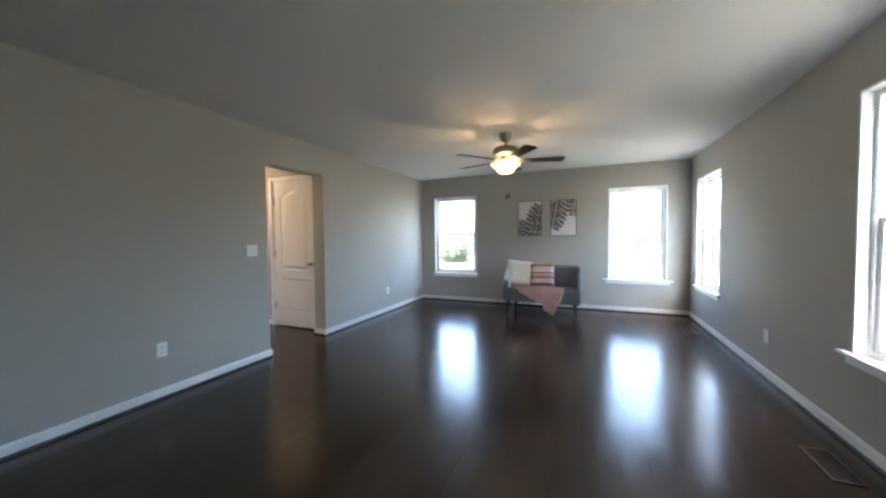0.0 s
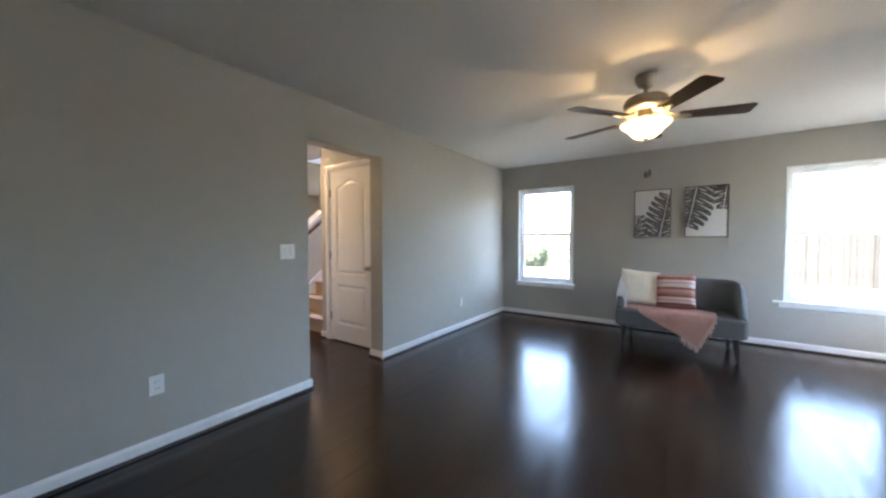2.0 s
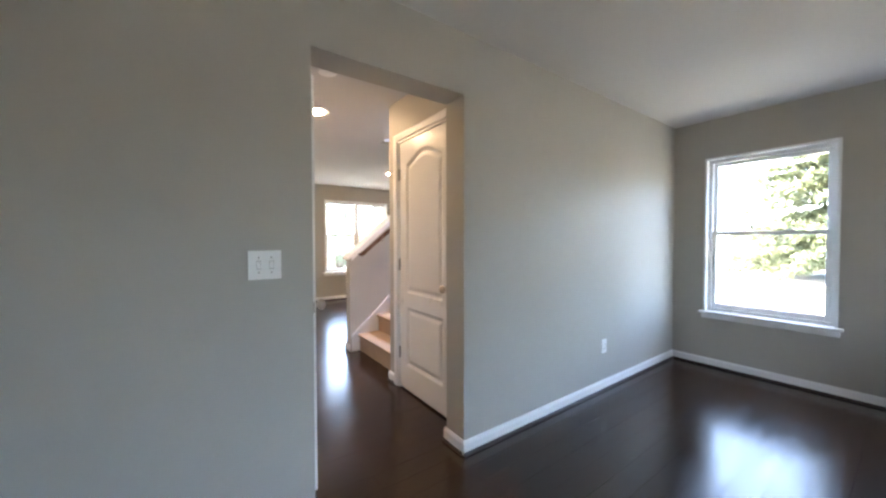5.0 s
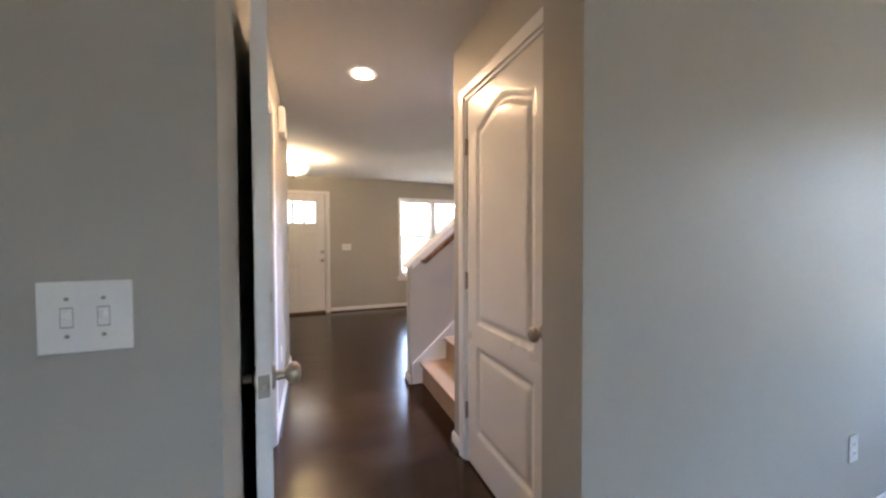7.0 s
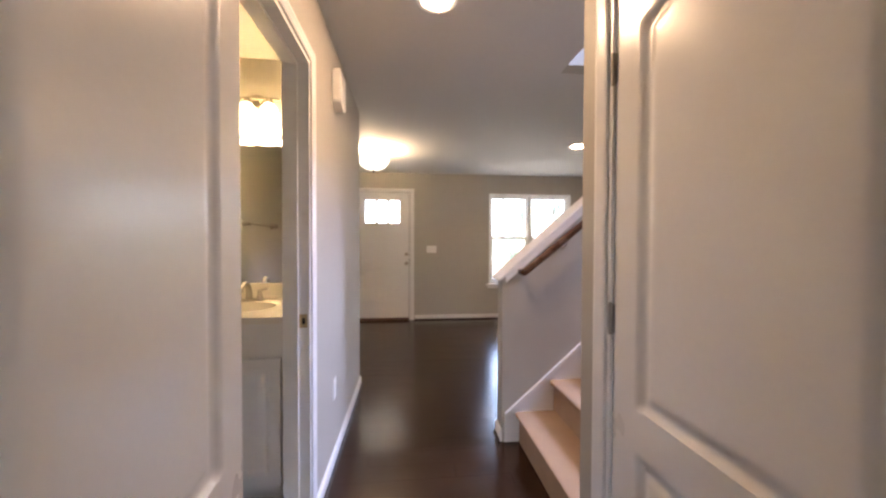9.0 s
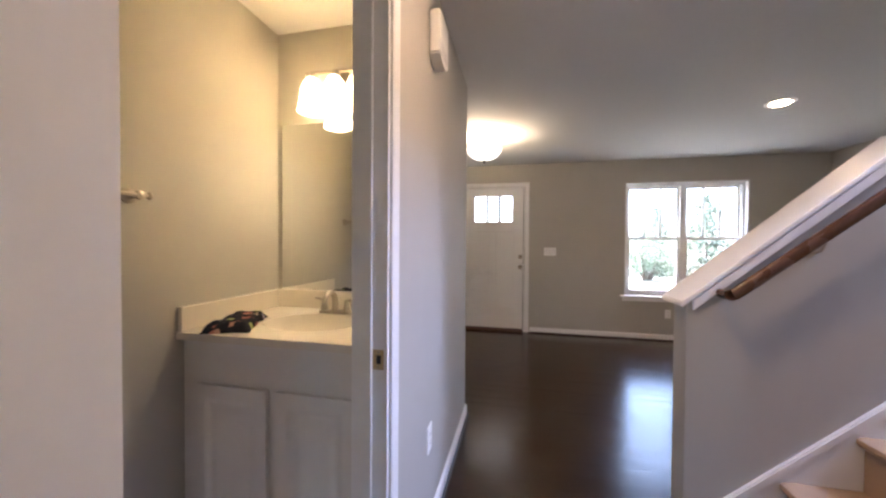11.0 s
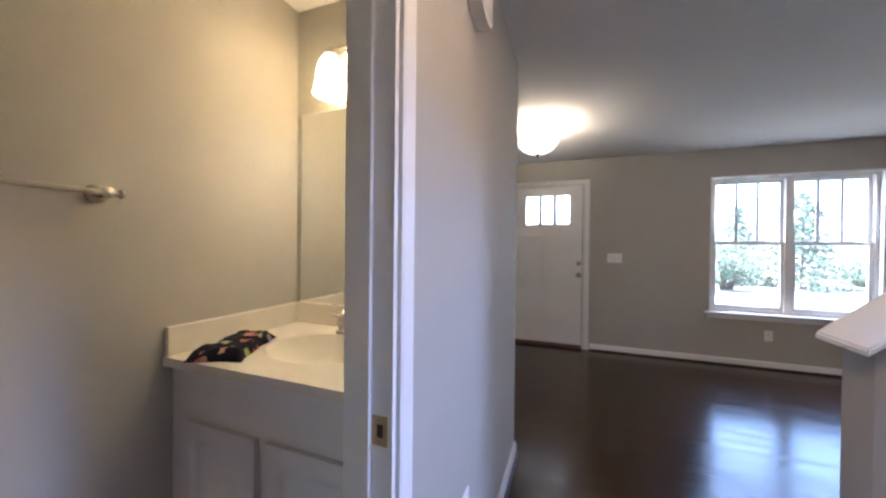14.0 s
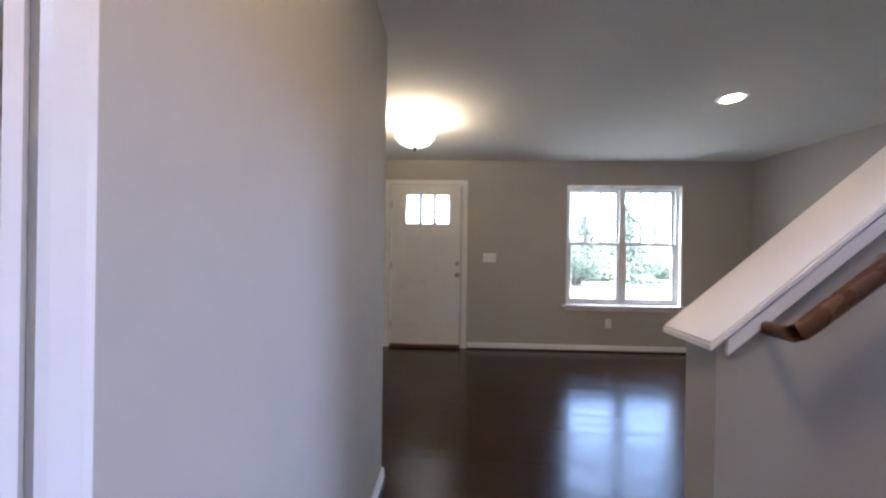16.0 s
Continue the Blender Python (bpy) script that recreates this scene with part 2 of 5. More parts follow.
def floral_material():
    m = material("floral_cloth", (0.02, 0.02, 0.03), 0.9, bump=0.5, bump_scale=300, spec=0.1)
    n, link = m.node_tree.nodes, m.node_tree.links.new
    coord = n.new("ShaderNodeTexCoord")
    vor = n.new("ShaderNodeTexVoronoi")
    vor.inputs["Scale"].default_value = 23
    warp = n.new("ShaderNodeTexNoise")
    warp.inputs["Scale"].default_value = 22
    mixv = n.new("ShaderNodeVectorMath")
    mixv.operation = "MULTIPLY_ADD"
    mixv.inputs[1].default_value = (0.05, 0.05, 0.05)
    link(coord.outputs["Object"], warp.inputs["Vector"])
    link(warp.outputs["Color"], mixv.inputs[0])
    link(coord.outputs["Object"], mixv.inputs[2])
    link(mixv.outputs[0], vor.inputs["Vector"])
    sep = n.new("ShaderNodeSeparateColor")
    link(vor.outputs["Color"], sep.inputs[0])
    pick = n.new("ShaderNodeValToRGB")
    pick.color_ramp.interpolation = "CONSTANT"
    e = pick.color_ramp.elements
    e[0].position, e[0].color = 0.0, (0.012, 0.012, 0.022, 1)
    e[1].position, e[1].color = 0.17, (0.38, 0.14, 0.11, 1)
    for p, c in ((0.48, (0.28, 0.33, 0.13, 1)), (0.60, (0.012, 0.012, 0.022, 1)), (0.68, (0.42, 0.22, 0.18, 1)), (0.80, (0.20, 0.18, 0.24, 1)), (0.90, (0.30, 0.26, 0.20, 1))):
        e.new(p).color = c
    link(sep.outputs[0], pick.inputs[0])
    edge = n.new("ShaderNodeValToRGB")
    edge.color_ramp.elements[0].position, edge.color_ramp.elements[0].color = 0.44, (0, 0, 0, 1)
    edge.color_ramp.elements[1].position, edge.color_ramp.elements[1].color = 0.52, (1, 1, 1, 1)
    link(vor.outputs["Distance"], edge.inputs[0])
    mix = n.new("ShaderNodeMix")
    mix.data_type = "RGBA"
    link(edge.outputs[0], mix.inputs["Factor"])
    link(pick.outputs[0], mix.inputs["A"])
    mix.inputs["B"].default_value = (0.012, 0.012, 0.02, 1)
    link(mix.outputs["Result"], n["Principled BSDF"].inputs["Base Color"])
    return m


STRIPES = stripes_material()
FLORAL = floral_material()


# ---- mesh helpers ----
def solid(bm, name, mat, smooth=False):
    me = bpy.data.meshes.new(name)
    bmesh.ops.recalc_face_normals(bm, faces=bm.faces)
    bm.to_mesh(me)
    bm.free()
    me.materials.append(mat)
    if smooth:
        for p in me.polygons:
            p.use_smooth = True
        me.set_sharp_from_angle(angle=radians(40))
    return me


def part(name, bm, mat, parent=None, label="", smooth=False, at=None):
    ob = new(name, solid(bm, name, mat, smooth))
    if parent:
        ob.parent = parent
    if at is not None:
        ob.matrix_basis = at
    if label:
        tagged(ob, label)
    return ob


def thing(name, m, label, category, group="", kind=""):
    ob = new(name)
    ob.empty_display_size = 0.1
    ob.matrix_basis = m
    return tagged(ob, label, category, group, kind)


def box(bm, x0, x1, y0, y1, z0, z1, bevel=0.0, seg=2):
    r = bmesh.ops.create_cube(bm, size=1)
    vs = r["verts"]
    bmesh.ops.scale(bm, verts=vs, vec=(x1 - x0, y1 - y0, z1 - z0))
    bmesh.ops.translate(bm, verts=vs, vec=((x0 + x1) / 2, (y0 + y1) / 2, (z0 + z1) / 2))
    if bevel:
        es = list({e for v in vs for e in v.link_edges})
        bmesh.ops.bevel(bm, geom=es, offset=bevel, segments=seg, affect="EDGES", profile=0.6)
    return bm


def boxed(*a, bevel=0.0, seg=2):
    return box(bmesh.new(), *a, bevel=bevel, seg=seg)


def lathe(bm, profile, steps=24, at=(0, 0, 0), axis="z"):
    """Turns a list of (radius, height) about an axis."""
    rings = []
    for r, h in profile:
        ring = []
        for i in range(steps):
            a = 2 * math.pi * i / steps
            p = (r * math.cos(a), r * math.sin(a), h)
            if axis == "y":
                p = (p[0], h, p[1])
            elif axis == "x":
                p = (h, p[0], p[1])
            ring.append(bm.verts.new((p[0] + at[0], p[1] + at[1], p[2] + at[2])))
        rings.append(ring)
    for a, b in zip(rings, rings[1:]):
        for i in range(steps):
            j = (i + 1) % steps
            bm.faces.new((a[i], a[j], b[j], b[i]))
    if profile[0][0] > 1e-4:
        bm.faces.new(rings[0][::-1])
    if profile[-1][0] > 1e-4:
        bm.faces.new(rings[-1])
    return bm


def tube(bm, pts, radius, steps=10):
    """A round bar through the points; radius is a number or one for each point."""
    pts = [Vector(p) for p in pts]
    rad = radius if isinstance(radius, (list, tuple)) else [radius] * len(pts)
    rings = []
    side = None
    for i, p in enumerate(pts):
        d = (pts[min(i + 1, len(pts) - 1)] - pts[max(i - 1, 0)]).normalized()
        if side is None:
            side = d.cross(Vector((0, 0, 1)))
            if side.length < 0.1:
                side = d.cross(Vector((1, 0, 0)))
        side = (side - d * side.dot(d)).normalized()
        up = d.cross(side)
        rings.append([bm.verts.new(p + rad[i] * (math.cos(2 * math.pi * k / steps) * side + math.sin(2 * math.pi * k / steps) * up)) for k in range(steps)])
    for a, b in zip(rings, rings[1:]):
        for k in range(steps):
            bm.faces.new((a[k], a[(k + 1) % steps], b[(k + 1) % steps], b[k]))
    bm.faces.new(rings[0][::-1])
    bm.faces.new(rings[-1])
    return bm


def prism(bm, outline, h0, h1, axis="y"):
    """An outline of (u, v) drawn out from h0 to h1. axis y: (u, h, v); x: (h, u, v); z: (u, v, h)."""
    def put(u, v, h):
        return {"y": (u, h, v), "x": (h, u, v), "z": (u, v, h)}[axis]
    a = [bm.verts.new(put(u, v, h0)) for u, v in outline]
    b = [bm.verts.new(put(u, v, h1)) for u, v in outline]
    bm.faces.new(a)
    bm.faces.new(b[::-1])
    for i in range(len(a)):
        j = (i + 1) % len(a)
        bm.faces.new((a[j], a[i], b[i], b[j]))
    return bm


def slab_with_holes(name, axis, h0, h1, u0, u1, v0, v1, holes, mat):
    """A wall or slab from h0 to h1 along its axis with square holes (u0, u1, v0, v1) that go through it."""
    us = sorted({u0, u1, *[c for h in holes for c in h[:2] if u0 < c < u1]})
    vs = sorted({v0, v1, *[c for h in holes for c in h[2:] if v0 < c < v1]})
    nu, nv = len(us) - 1, len(vs) - 1

    def full(i, j):
        if not (0 <= i < nu and 0 <= j < nv):
            return False
        cu, cv = (us[i] + us[i + 1]) / 2, (vs[j] + vs[j + 1]) / 2
        return not any(a < cu < b and c < cv < d for a, b, c, d in holes)
    bm = bmesh.new()
    made = {}

    def v(u, w, h):
        k = (u, w, h)
        if k not in made:
            made[k] = bm.verts.new({"x": (h, u, w), "y": (u, h, w), "z": (u, w, h)}[axis])
        return made[k]
    for i in range(nu):
        for j in range(nv):
            if not full(i, j):
                continue
            a, b, c, d = us[i], us[i + 1], vs[j], vs[j + 1]
            bm.faces.new((v(a, c, h0), v(b, c, h0), v(b, d, h0), v(a, d, h0)))
            bm.faces.new((v(a, c, h1), v(a, d, h1), v(b, d, h1), v(b, c, h1)))
            for di, dj, p, q in ((-1, 0, (a, c), (a, d)), (1, 0, (b, c), (b, d)), (0, -1, (a, c), (b, c)), (0, 1, (a, d), (b, d))):
                if not full(i + di, j + dj):
                    bm.faces.new((v(*p, h0), v(*q, h0), v(*q, h1), v(*p, h1)))
    return tagged(part(name, bm, mat), kind="structure")


# ---- the rooms ----
H = 2.44
TOP = 2.62
# living room: x 0 to 4.62, y -5 to 2.89
LX1, LY0, LY1 = 4.62, -5.0, 2.89
W1 = (0.27, 1.165, 0.535, 2.065)
W3 = (3.47, 4.315, 0.525, 2.06)
W4 = (1.61, 2.555, 0.525, 2.075)
W5 = (-1.58, -0.64, 0.545, 2.105)
FX, FY0, FY1 = -5.75, -2.6, 3.21
FD = (-1.3755, -0.4295, 0.0, 2.1155)
FW = (0.905, 2.355, 0.575, 2.13)

slab_with_holes("wall_north", "y", LY1, LY1 + 0.16, -0.175, LX1 + 0.16, -0.1, TOP, [W1, W3], WALL)
slab_with_holes("wall_east", "x", LX1, LX1 + 0.16, LY0, LY1, -0.1, TOP, [W4, W5], WALL)
slab_with_holes("wall_south", "y", LY0 - 0.16, LY0, -0.175, LX1 + 0.16, -0.1, TOP, [], WALL)
slab_with_holes("wall_living_west", "x", -0.175, 0.0, LY0, LY1, -0.1, TOP, [(-0.834, 0.012, -0.2, 2.090)], WALL)
# hall south wall with the washroom doorway
slab_with_holes("wall_hall_south", "y", -1.01, -0.90, -3.17, -0.175, -0.1, TOP, [(-1.614, -0.895, -0.2, 2.075)], WALL)
slab_with_holes("wall_bath_mirror_side", "x", -2.45, -2.33, -1.84, -1.01, -0.1, TOP, [], WALL)
slab_with_holes("wall_bath_back", "y", -1.96, -1.84, -2.45, -0.175, -0.1, TOP, [], WALL)
slab_with_holes("wall_foyer_side", "x", -3.17, -3.05, FY0, -1.01, -0.1, TOP, [], WALL)
# hall north wall with the closet doorway, and the stair side of the closet
slab_with_holes("wall_hall_north", "y", 0.15, 0.27, -1.222, -0.175, -0.1, TOP, [(-1.06, -0.275, -0.2, 2.09)], WALL)
slab_with_holes("wall_stair_east", "x", -1.222, -1.09, 0.27, FY1, -0.1, 5.2, [], WALL)
slab_with_holes("wall_closet_back", "y", 0.95, 1.05, -1.09, -0.175, -0.1, TOP, [], WALL)
# front room
slab_with_holes("wall_front", "x", FX - 0.16, FX, FY0, FY1, -0.1, TOP, [FD, FW], WALL)
slab_with_holes("wall_front_north", "y", FY1, FY1 + 0.16, FX - 0.16, -1.09, -0.1, 5.2, [(-2.17, -1.27, 3.7, 5.05)], WALL)
slab_with_holes("wall_front_south", "y", FY0 - 0.16, FY0, FX - 0.16, -3.05, -0.1, TOP, [], WALL)
# stair wall: full height from the end of the half wall on, and the shaft above
SX0, SX1 = -2.30, -2.19
slab_with_holes("wall_stair_west", "x", SX0, SX1, 0.89, FY1, -0.1, 5.2, [], WALL)
slab_with_holes("wall_shaft_west", "x", SX0, SX1, 0.56, 0.89, H + 0.001, 5.2, [], WALL)
slab_with_holes("wall_shaft_south", "y", 0.45, 0.56, SX0, -1.222, TOP, 5.2, [], WALL)
slab_with_holes("ceiling_shaft", "z", 5.2, 5.3, SX0, -1.09, 0.45, FY1 + 0.16, [], CEIL)
slab_with_holes("ceiling", "z", H, TOP, FX, -0.175, FY0, FY1, [(SX0, -1.222, 0.56, FY1 + 1)], CEIL)
slab_with_holes("ceiling_living", "z", H, TOP, 0.0, LX1, LY0, LY1, [], CEIL)
slab_with_holes("roof_slab", "z", TOP + 0.01, TOP + 0.1, -0.2, LX1 + 0.2, LY0 - 0.2, LY1 + 0.2, [], SIDING)
slab_with_holes("floor_bath", "z", -0.05, 0.004, -2.33, -0.175, -1.84, -1.01, [], VINYLFLOOR)


def knee_wall():
    # half wall beside the stairs with a sloping top
    rise = 0.86
    y0, y1 = 0.135, 0.89
    z0 = 1.057
    bm = prism(bmesh.new(), [(y0, -0.05), (y1, -0.05), (y1, z0 + rise * (y1 - y0)), (y0, z0)], SX0, SX1, "x")
    tagged(part("wall_stair_half", bm, WALL), kind="structure")
    bm = bmesh.new()
    n = Vector((0, -rise, 1)).normalized()
    a, b = y0 - 0.022, y1 - 0.001
    low = lambda y: z0 + rise * (y - y0) + 0.001
    t = 0.022
    prism(bm, [(a, low(a)), (b, low(b)), (b, low(b) + t), (a, low(a) + t)], SX0 - 0.075, SX1 + 0.014, "x")
    bmesh.ops.bevel(bm, geom=bm.edges[:], offset=0.005, segments=2, affect="EDGES")
    tagged(part("half_wall_cap", bm, TRIM, smooth=True), "white painted sloping cap on the half wall", kind="structure")
    bm = bmesh.new()
    lo = lambda y: z0 + rise * (y - y0) - 0.002
    prism(bm, [(y0 + 0.02, lo(y0 + 0.02) - 0.04), (b, lo(b) - 0.04), (b, lo(b)), (y0 + 0.02, lo(y0 + 0.02))], SX1, SX1 + 0.011, "x")
    tagged(part("trim_half_wall", bm, TRIM), kind="structure")


knee_wall()


def baseboard(name, p, q, out, h=0.083, t=0.014):
    """A skirting from p to q whose face looks along out."""
    p, q, o = Vector((*p, 0)), Vector((*q, 0)), Vector((*out, 0))
    prof = [(0, 0.004), (t, 0.004), (t, h * 0.78), (t * 0.8, h * 0.86), (t * 0.55, h * 0.93), (t * 0.4, h), (0, h)]
    bm = bmesh.new()
    rings = [[bm.verts.new(e + o * u + Vector((0, 0, v))) for u, v in prof] for e in (p, q)]
    k = len(prof)
    for i in range(k):
        bm.faces.new((rings[0][i], rings[0][(i + 1) % k], rings[1][(i + 1) % k], rings[1][i]))
    bm.faces.new(rings[0])
    bm.faces.new(rings[1][::-1])
    shoe = bmesh.new()
    prof = [(t, 0.0), (t + 0.012, 0.0), (t + 0.0115, 0.007), (t + 0.009, 0.013), (t + 0.005, 0.017), (t, 0.019)]
    rings = [[shoe.verts.new(e + o * u + Vector((0, 0, v))) for u, v in prof] for e in (p, q)]
    k = len(prof)
    for i in range(k):
        shoe.faces.new((rings[0][i], rings[0][(i + 1) % k], rings[1][(i + 1) % k], rings[1][i]))
    shoe.faces.new(rings[0])
    shoe.faces.new(rings[1][::-1])
    base = tagged(part(name, bm, TRIM), kind="structure")
    part("shoe_moulding", shoe, SHOE, base, "dark stained shoe moulding", True)
    return base


T = 0.014
for p, q, o in (
    ((0, LY0), (0, -0.834 + T), (1, 0)), ((0, 0.012 - T), (0, LY1), (1, 0)), ((0, LY1), (LX1, LY1), (0, -1)), ((LX1, LY0), (LX1, LY1), (-1, 0)), ((0, LY0), (LX1, LY0), (0, 1)),
    ((0, 0.012), (-0.175 - T, 0.012), (0, -1)), ((-0.175, 0.012), (-0.175, 0.15), (-1, 0)), ((0, -0.834), (-0.175, -0.834), (0, 1)),
    ((-1.125, 0.15), (-1.222 - T, 0.15), (0, -1)), ((-1.222, 0.15), (-1.222, 0.20), (-1, 0)),
    ((-1.671, -0.90), (-3.17 - T, -0.90), (0, 1)), ((-3.17, -0.90), (-3.17, FY0), (-1, 0)), ((-0.83, -0.90), (-0.175, -0.90), (0, 1)),
    ((FX, -0.35), (FX, FY1), (1, 0)), ((FX, FY0), (FX, -1.46), (1, 0)), ((FX, FY1), (SX0, FY1), (0, -1)), ((FX, FY0), (-3.17, FY0), (0, 1)),
    ((SX0 - T, 0.135), (SX1, 0.135), (0, -1)), ((SX0, 0.135 - T), (SX0, FY1), (-1, 0)),
):
    baseboard("baseboard", p, q, o)


# ---- windows ----
def double_hung(name, w, h, m, sill_reach=0.03, units=1, bars=0, label="white double-hung window with two clear panes"):
    """Origin at the lower left of the opening on the inner wall face; x to the right, y outwards."""
    win = thing(name, m, label, "window", kind="structure")
    d = 0.155
    bm = bmesh.new()
    t = 0.018
    box(bm, 0, t, -0.003, d, 0, h)
    box(bm, w - t, w, -0.003, d, 0, h)
    box(bm, t, w - t, -0.003, d, h - t, h)
    box(bm, t, w - t, 0.03, d, 0, t)
    uw = (w - 2 * t) / units
    f = 0.03
    for k in range(units):
        a, b = t + k * uw, t + (k + 1) * uw
        g = f
        box(bm, a, a + g, 0.055, 0.145, t, h - t)
        box(bm, b - g, b, 0.055, 0.145, t, h - t)
        box(bm, a + g, b - g, 0.055, 0.145, h - t - f, h - t)
        box(bm, a + g, b - g, 0.055, 0.145, t, t + f)
    part("window_frame", bm, VINYL, win)
    part("window_sill", boxed(-sill_reach, w + sill_reach, -0.045, 0.05, -0.004, 0.018, bevel=0.005), TRIM, win)
    part("sill_apron", boxed(-sill_reach * 0.4, w + sill_reach * 0.4, -0.016, -0.002, -0.055, -0.005, bevel=0.004), TRIM, win)
    mid = h * 0.515
    s = 0.034
    for k in range(units):
        a, b = t + k * uw + f, t + (k + 1) * uw - f
        lo, hi = t + f, h - t - f
        for nm, y0, z0, z1 in (("upper_sash", 0.10, mid - 0.018, hi), ("lower_sash", 0.068, lo, mid + 0.018)):
            bm = bmesh.new()
            y1 = y0 + 0.03
            box(bm, a, a + s, y0, y1, z0, z1, bevel=0.003, seg=1)
            box(bm, b - s, b, y0, y1, z0, z1, bevel=0.003, seg=1)
            box(bm, a + s, b - s, y0, y1, z1 - s, z1, bevel=0.003, seg=1)
            box(bm, a + s, b - s, y0, y1, z0, z0 + s * (1.0 if nm[0] == "u" else 1.4), bevel=0.003, seg=1)
            sash = part(nm, bm, VINYL, win)
            pane = part("pane", boxed(a + s - 0.005, b - s + 0.005, y0 + 0.012, y0 + 0.016, z0 + s - 0.005, z1 - s + 0.005), GLASS, sash)
            pane.visible_shadow = False
            if nm[0] == "u":
                for q in range(bars):
                    x = a + s + (b - a - 2 * s) * (q + 1) / (bars + 1)
                    part("muntin", boxed(x - 0.014, x + 0.014, y0 + 0.002, y0 + 0.011, z0 + s, z1 - s), VINYL, sash)
            else:
                for q in (0.3, 0.7):
                    x = a + (b - a) * q
                    part("sash_lock", boxed(x - 0.025, x + 0.025, y0 + 0.004, y0 + 0.024, z1, z1 + 0.012, bevel=0.004), VINYL, sash)
    return win


double_hung("window_1", W1[1] - W1[0], W1[3] - W1[2], pose(W1[0], LY1, W1[2]), 0.03)
double_hung("window_2", W3[1] - W3[0], W3[3] - W3[2], pose(W3[0], LY1, W3[2]), 0.085)
double_hung("window_3", W4[1] - W4[0], W4[3] - W4[2], pose(LX1, W4[1], W4[2], rz=-90), 0.05)
double_hung("window_4", W5[1] - W5[0], W5[3] - W5[2], pose(LX1, W5[1], W5[2], rz=-90), 0.07)
double_hung("window_5", FW[1] - FW[0], FW[3] - FW[2], pose(FX, FW[0], FW[2], rz=90), 0.05, units=2, bars=2, label="white twin double-hung window with grilles in the upper panes")


# ---- doors ----
def panel_face(w, h, panels, step=0.010, depth=0.012):
    """A moulded door face: x 0..w, z 0..h, y is the depth of the moulding (positive inwards)."""
    nx, nz = int(w / step), int(h / step)
    X, Z = np.meshgrid(np.linspace(0, w, nx + 1), np.linspace(0, h, nz + 1))
    Y = np.zeros_like(X)
    for outline in panels:
        P = np.array(outline)
        best = np.full(X.shape, 9.0)
        inside = np.zeros(X.shape, bool)
        for (ax, az), (bx, bz) in zip(P, np.roll(P, -1, axis=0)):
            dx, dz = bx - ax, bz - az
            s = np.clip(((X - ax) * dx + (Z - az) * dz) / (dx * dx + dz * dz), 0, 1)
            best = np.minimum(best, np.hypot(X - ax - s * dx, Z - az - s * dz))
            if abs(dz) > 1e-9:
                cross = ((az > Z) != (bz > Z)) & (X < dx * (Z - az) / dz + ax)
                inside ^= cross
        D = np.where(inside, best, 0)
        Y += depth * np.interp(D, [0, 0.010, 0.018, 0.030, 0.045, 0.06], [0, 0.75, 1.0, 0.95, 0.35, 0.22])
    return X, Y, Z


def arch_panel(x0, x1, z0, z1, rise):
    pts = [(x0, z0), (x1, z0), (x1, z1)]
    for i in range(1, 16):
        s = i / 16
        pts.append((x1 + (x0 - x1) * s, z1 + rise * (0.5 - 0.5 * math.cos(2 * math.pi * s)) ** 0.8))
    return pts + [(x0, z1)]


def moulded_leaf(w, h, panels, thick=0.035):
    """A door leaf with moulded panels on both faces, from hinge (x 0) to latch (x w), y from 0 to -thick."""
    bm = bmesh.new()
    X, Y, Z = panel_face(w, h, panels)
    nz, nx = X.shape
    sides = []
    for sign, off in ((-1, 0.0), (1, -thick)):
        grid = [[bm.verts.new((X[j, i], off + sign * Y[j, i], Z[j, i])) for i in range(nx)] for j in range(nz)]
        for j in range(nz - 1):
            for i in range(nx - 1):
                bm.faces.new((grid[j][i], grid[j][i + 1], grid[j + 1][i + 1], grid[j + 1][i]))
        sides.append(grid)
    a, b = sides
    for j in range(nz - 1):
        bm.faces.new((a[j][0], a[j + 1][0], b[j + 1][0], b[j][0]))
        bm.faces.new((a[j][-1], a[j + 1][-1], b[j + 1][-1], b[j][-1]))
    for i in range(nx - 1):
        bm.faces.new((a[0][i], a[0][i + 1], b[0][i + 1], b[0][i]))
        bm.faces.new((a[-1][i], a[-1][i + 1], b[-1][i + 1], b[-1][i]))
    return bm


def knob_mesh(side):
    bm = bmesh.new()
    prof = [(0.033, 0.0), (0.033, 0.004), (0.028, 0.009), (0.013, 0.011), (0.011, 0.030), (0.016, 0.036), (0.026, 0.043), (0.0295, 0.052), (0.028, 0.061), (0.020, 0.068), (0.008, 0.071), (0.0, 0.0712)]
    return lathe(bm, [(r, side * hgt) for r, hgt in prof], 28, axis="y")


def hinge_mesh():
    bm = bmesh.new()
    lathe(bm, [(0.0065, -0.046), (0.0065, 0.046)], 12, at=(0, 0.006, 0))
    lathe(bm, [(0.0, -0.052), (0.005, -0.050), (0.0065, -0.046)], 12, at=(0, 0.006, 0))
    lathe(bm, [(0.0065, 0.046), (0.005, 0.050), (0.0, 0.052)], 12, at=(0, 0.006, 0))
    box(bm, -0.012, 0.012, -0.001, 0.002, -0.044, 0.044)
    return bm


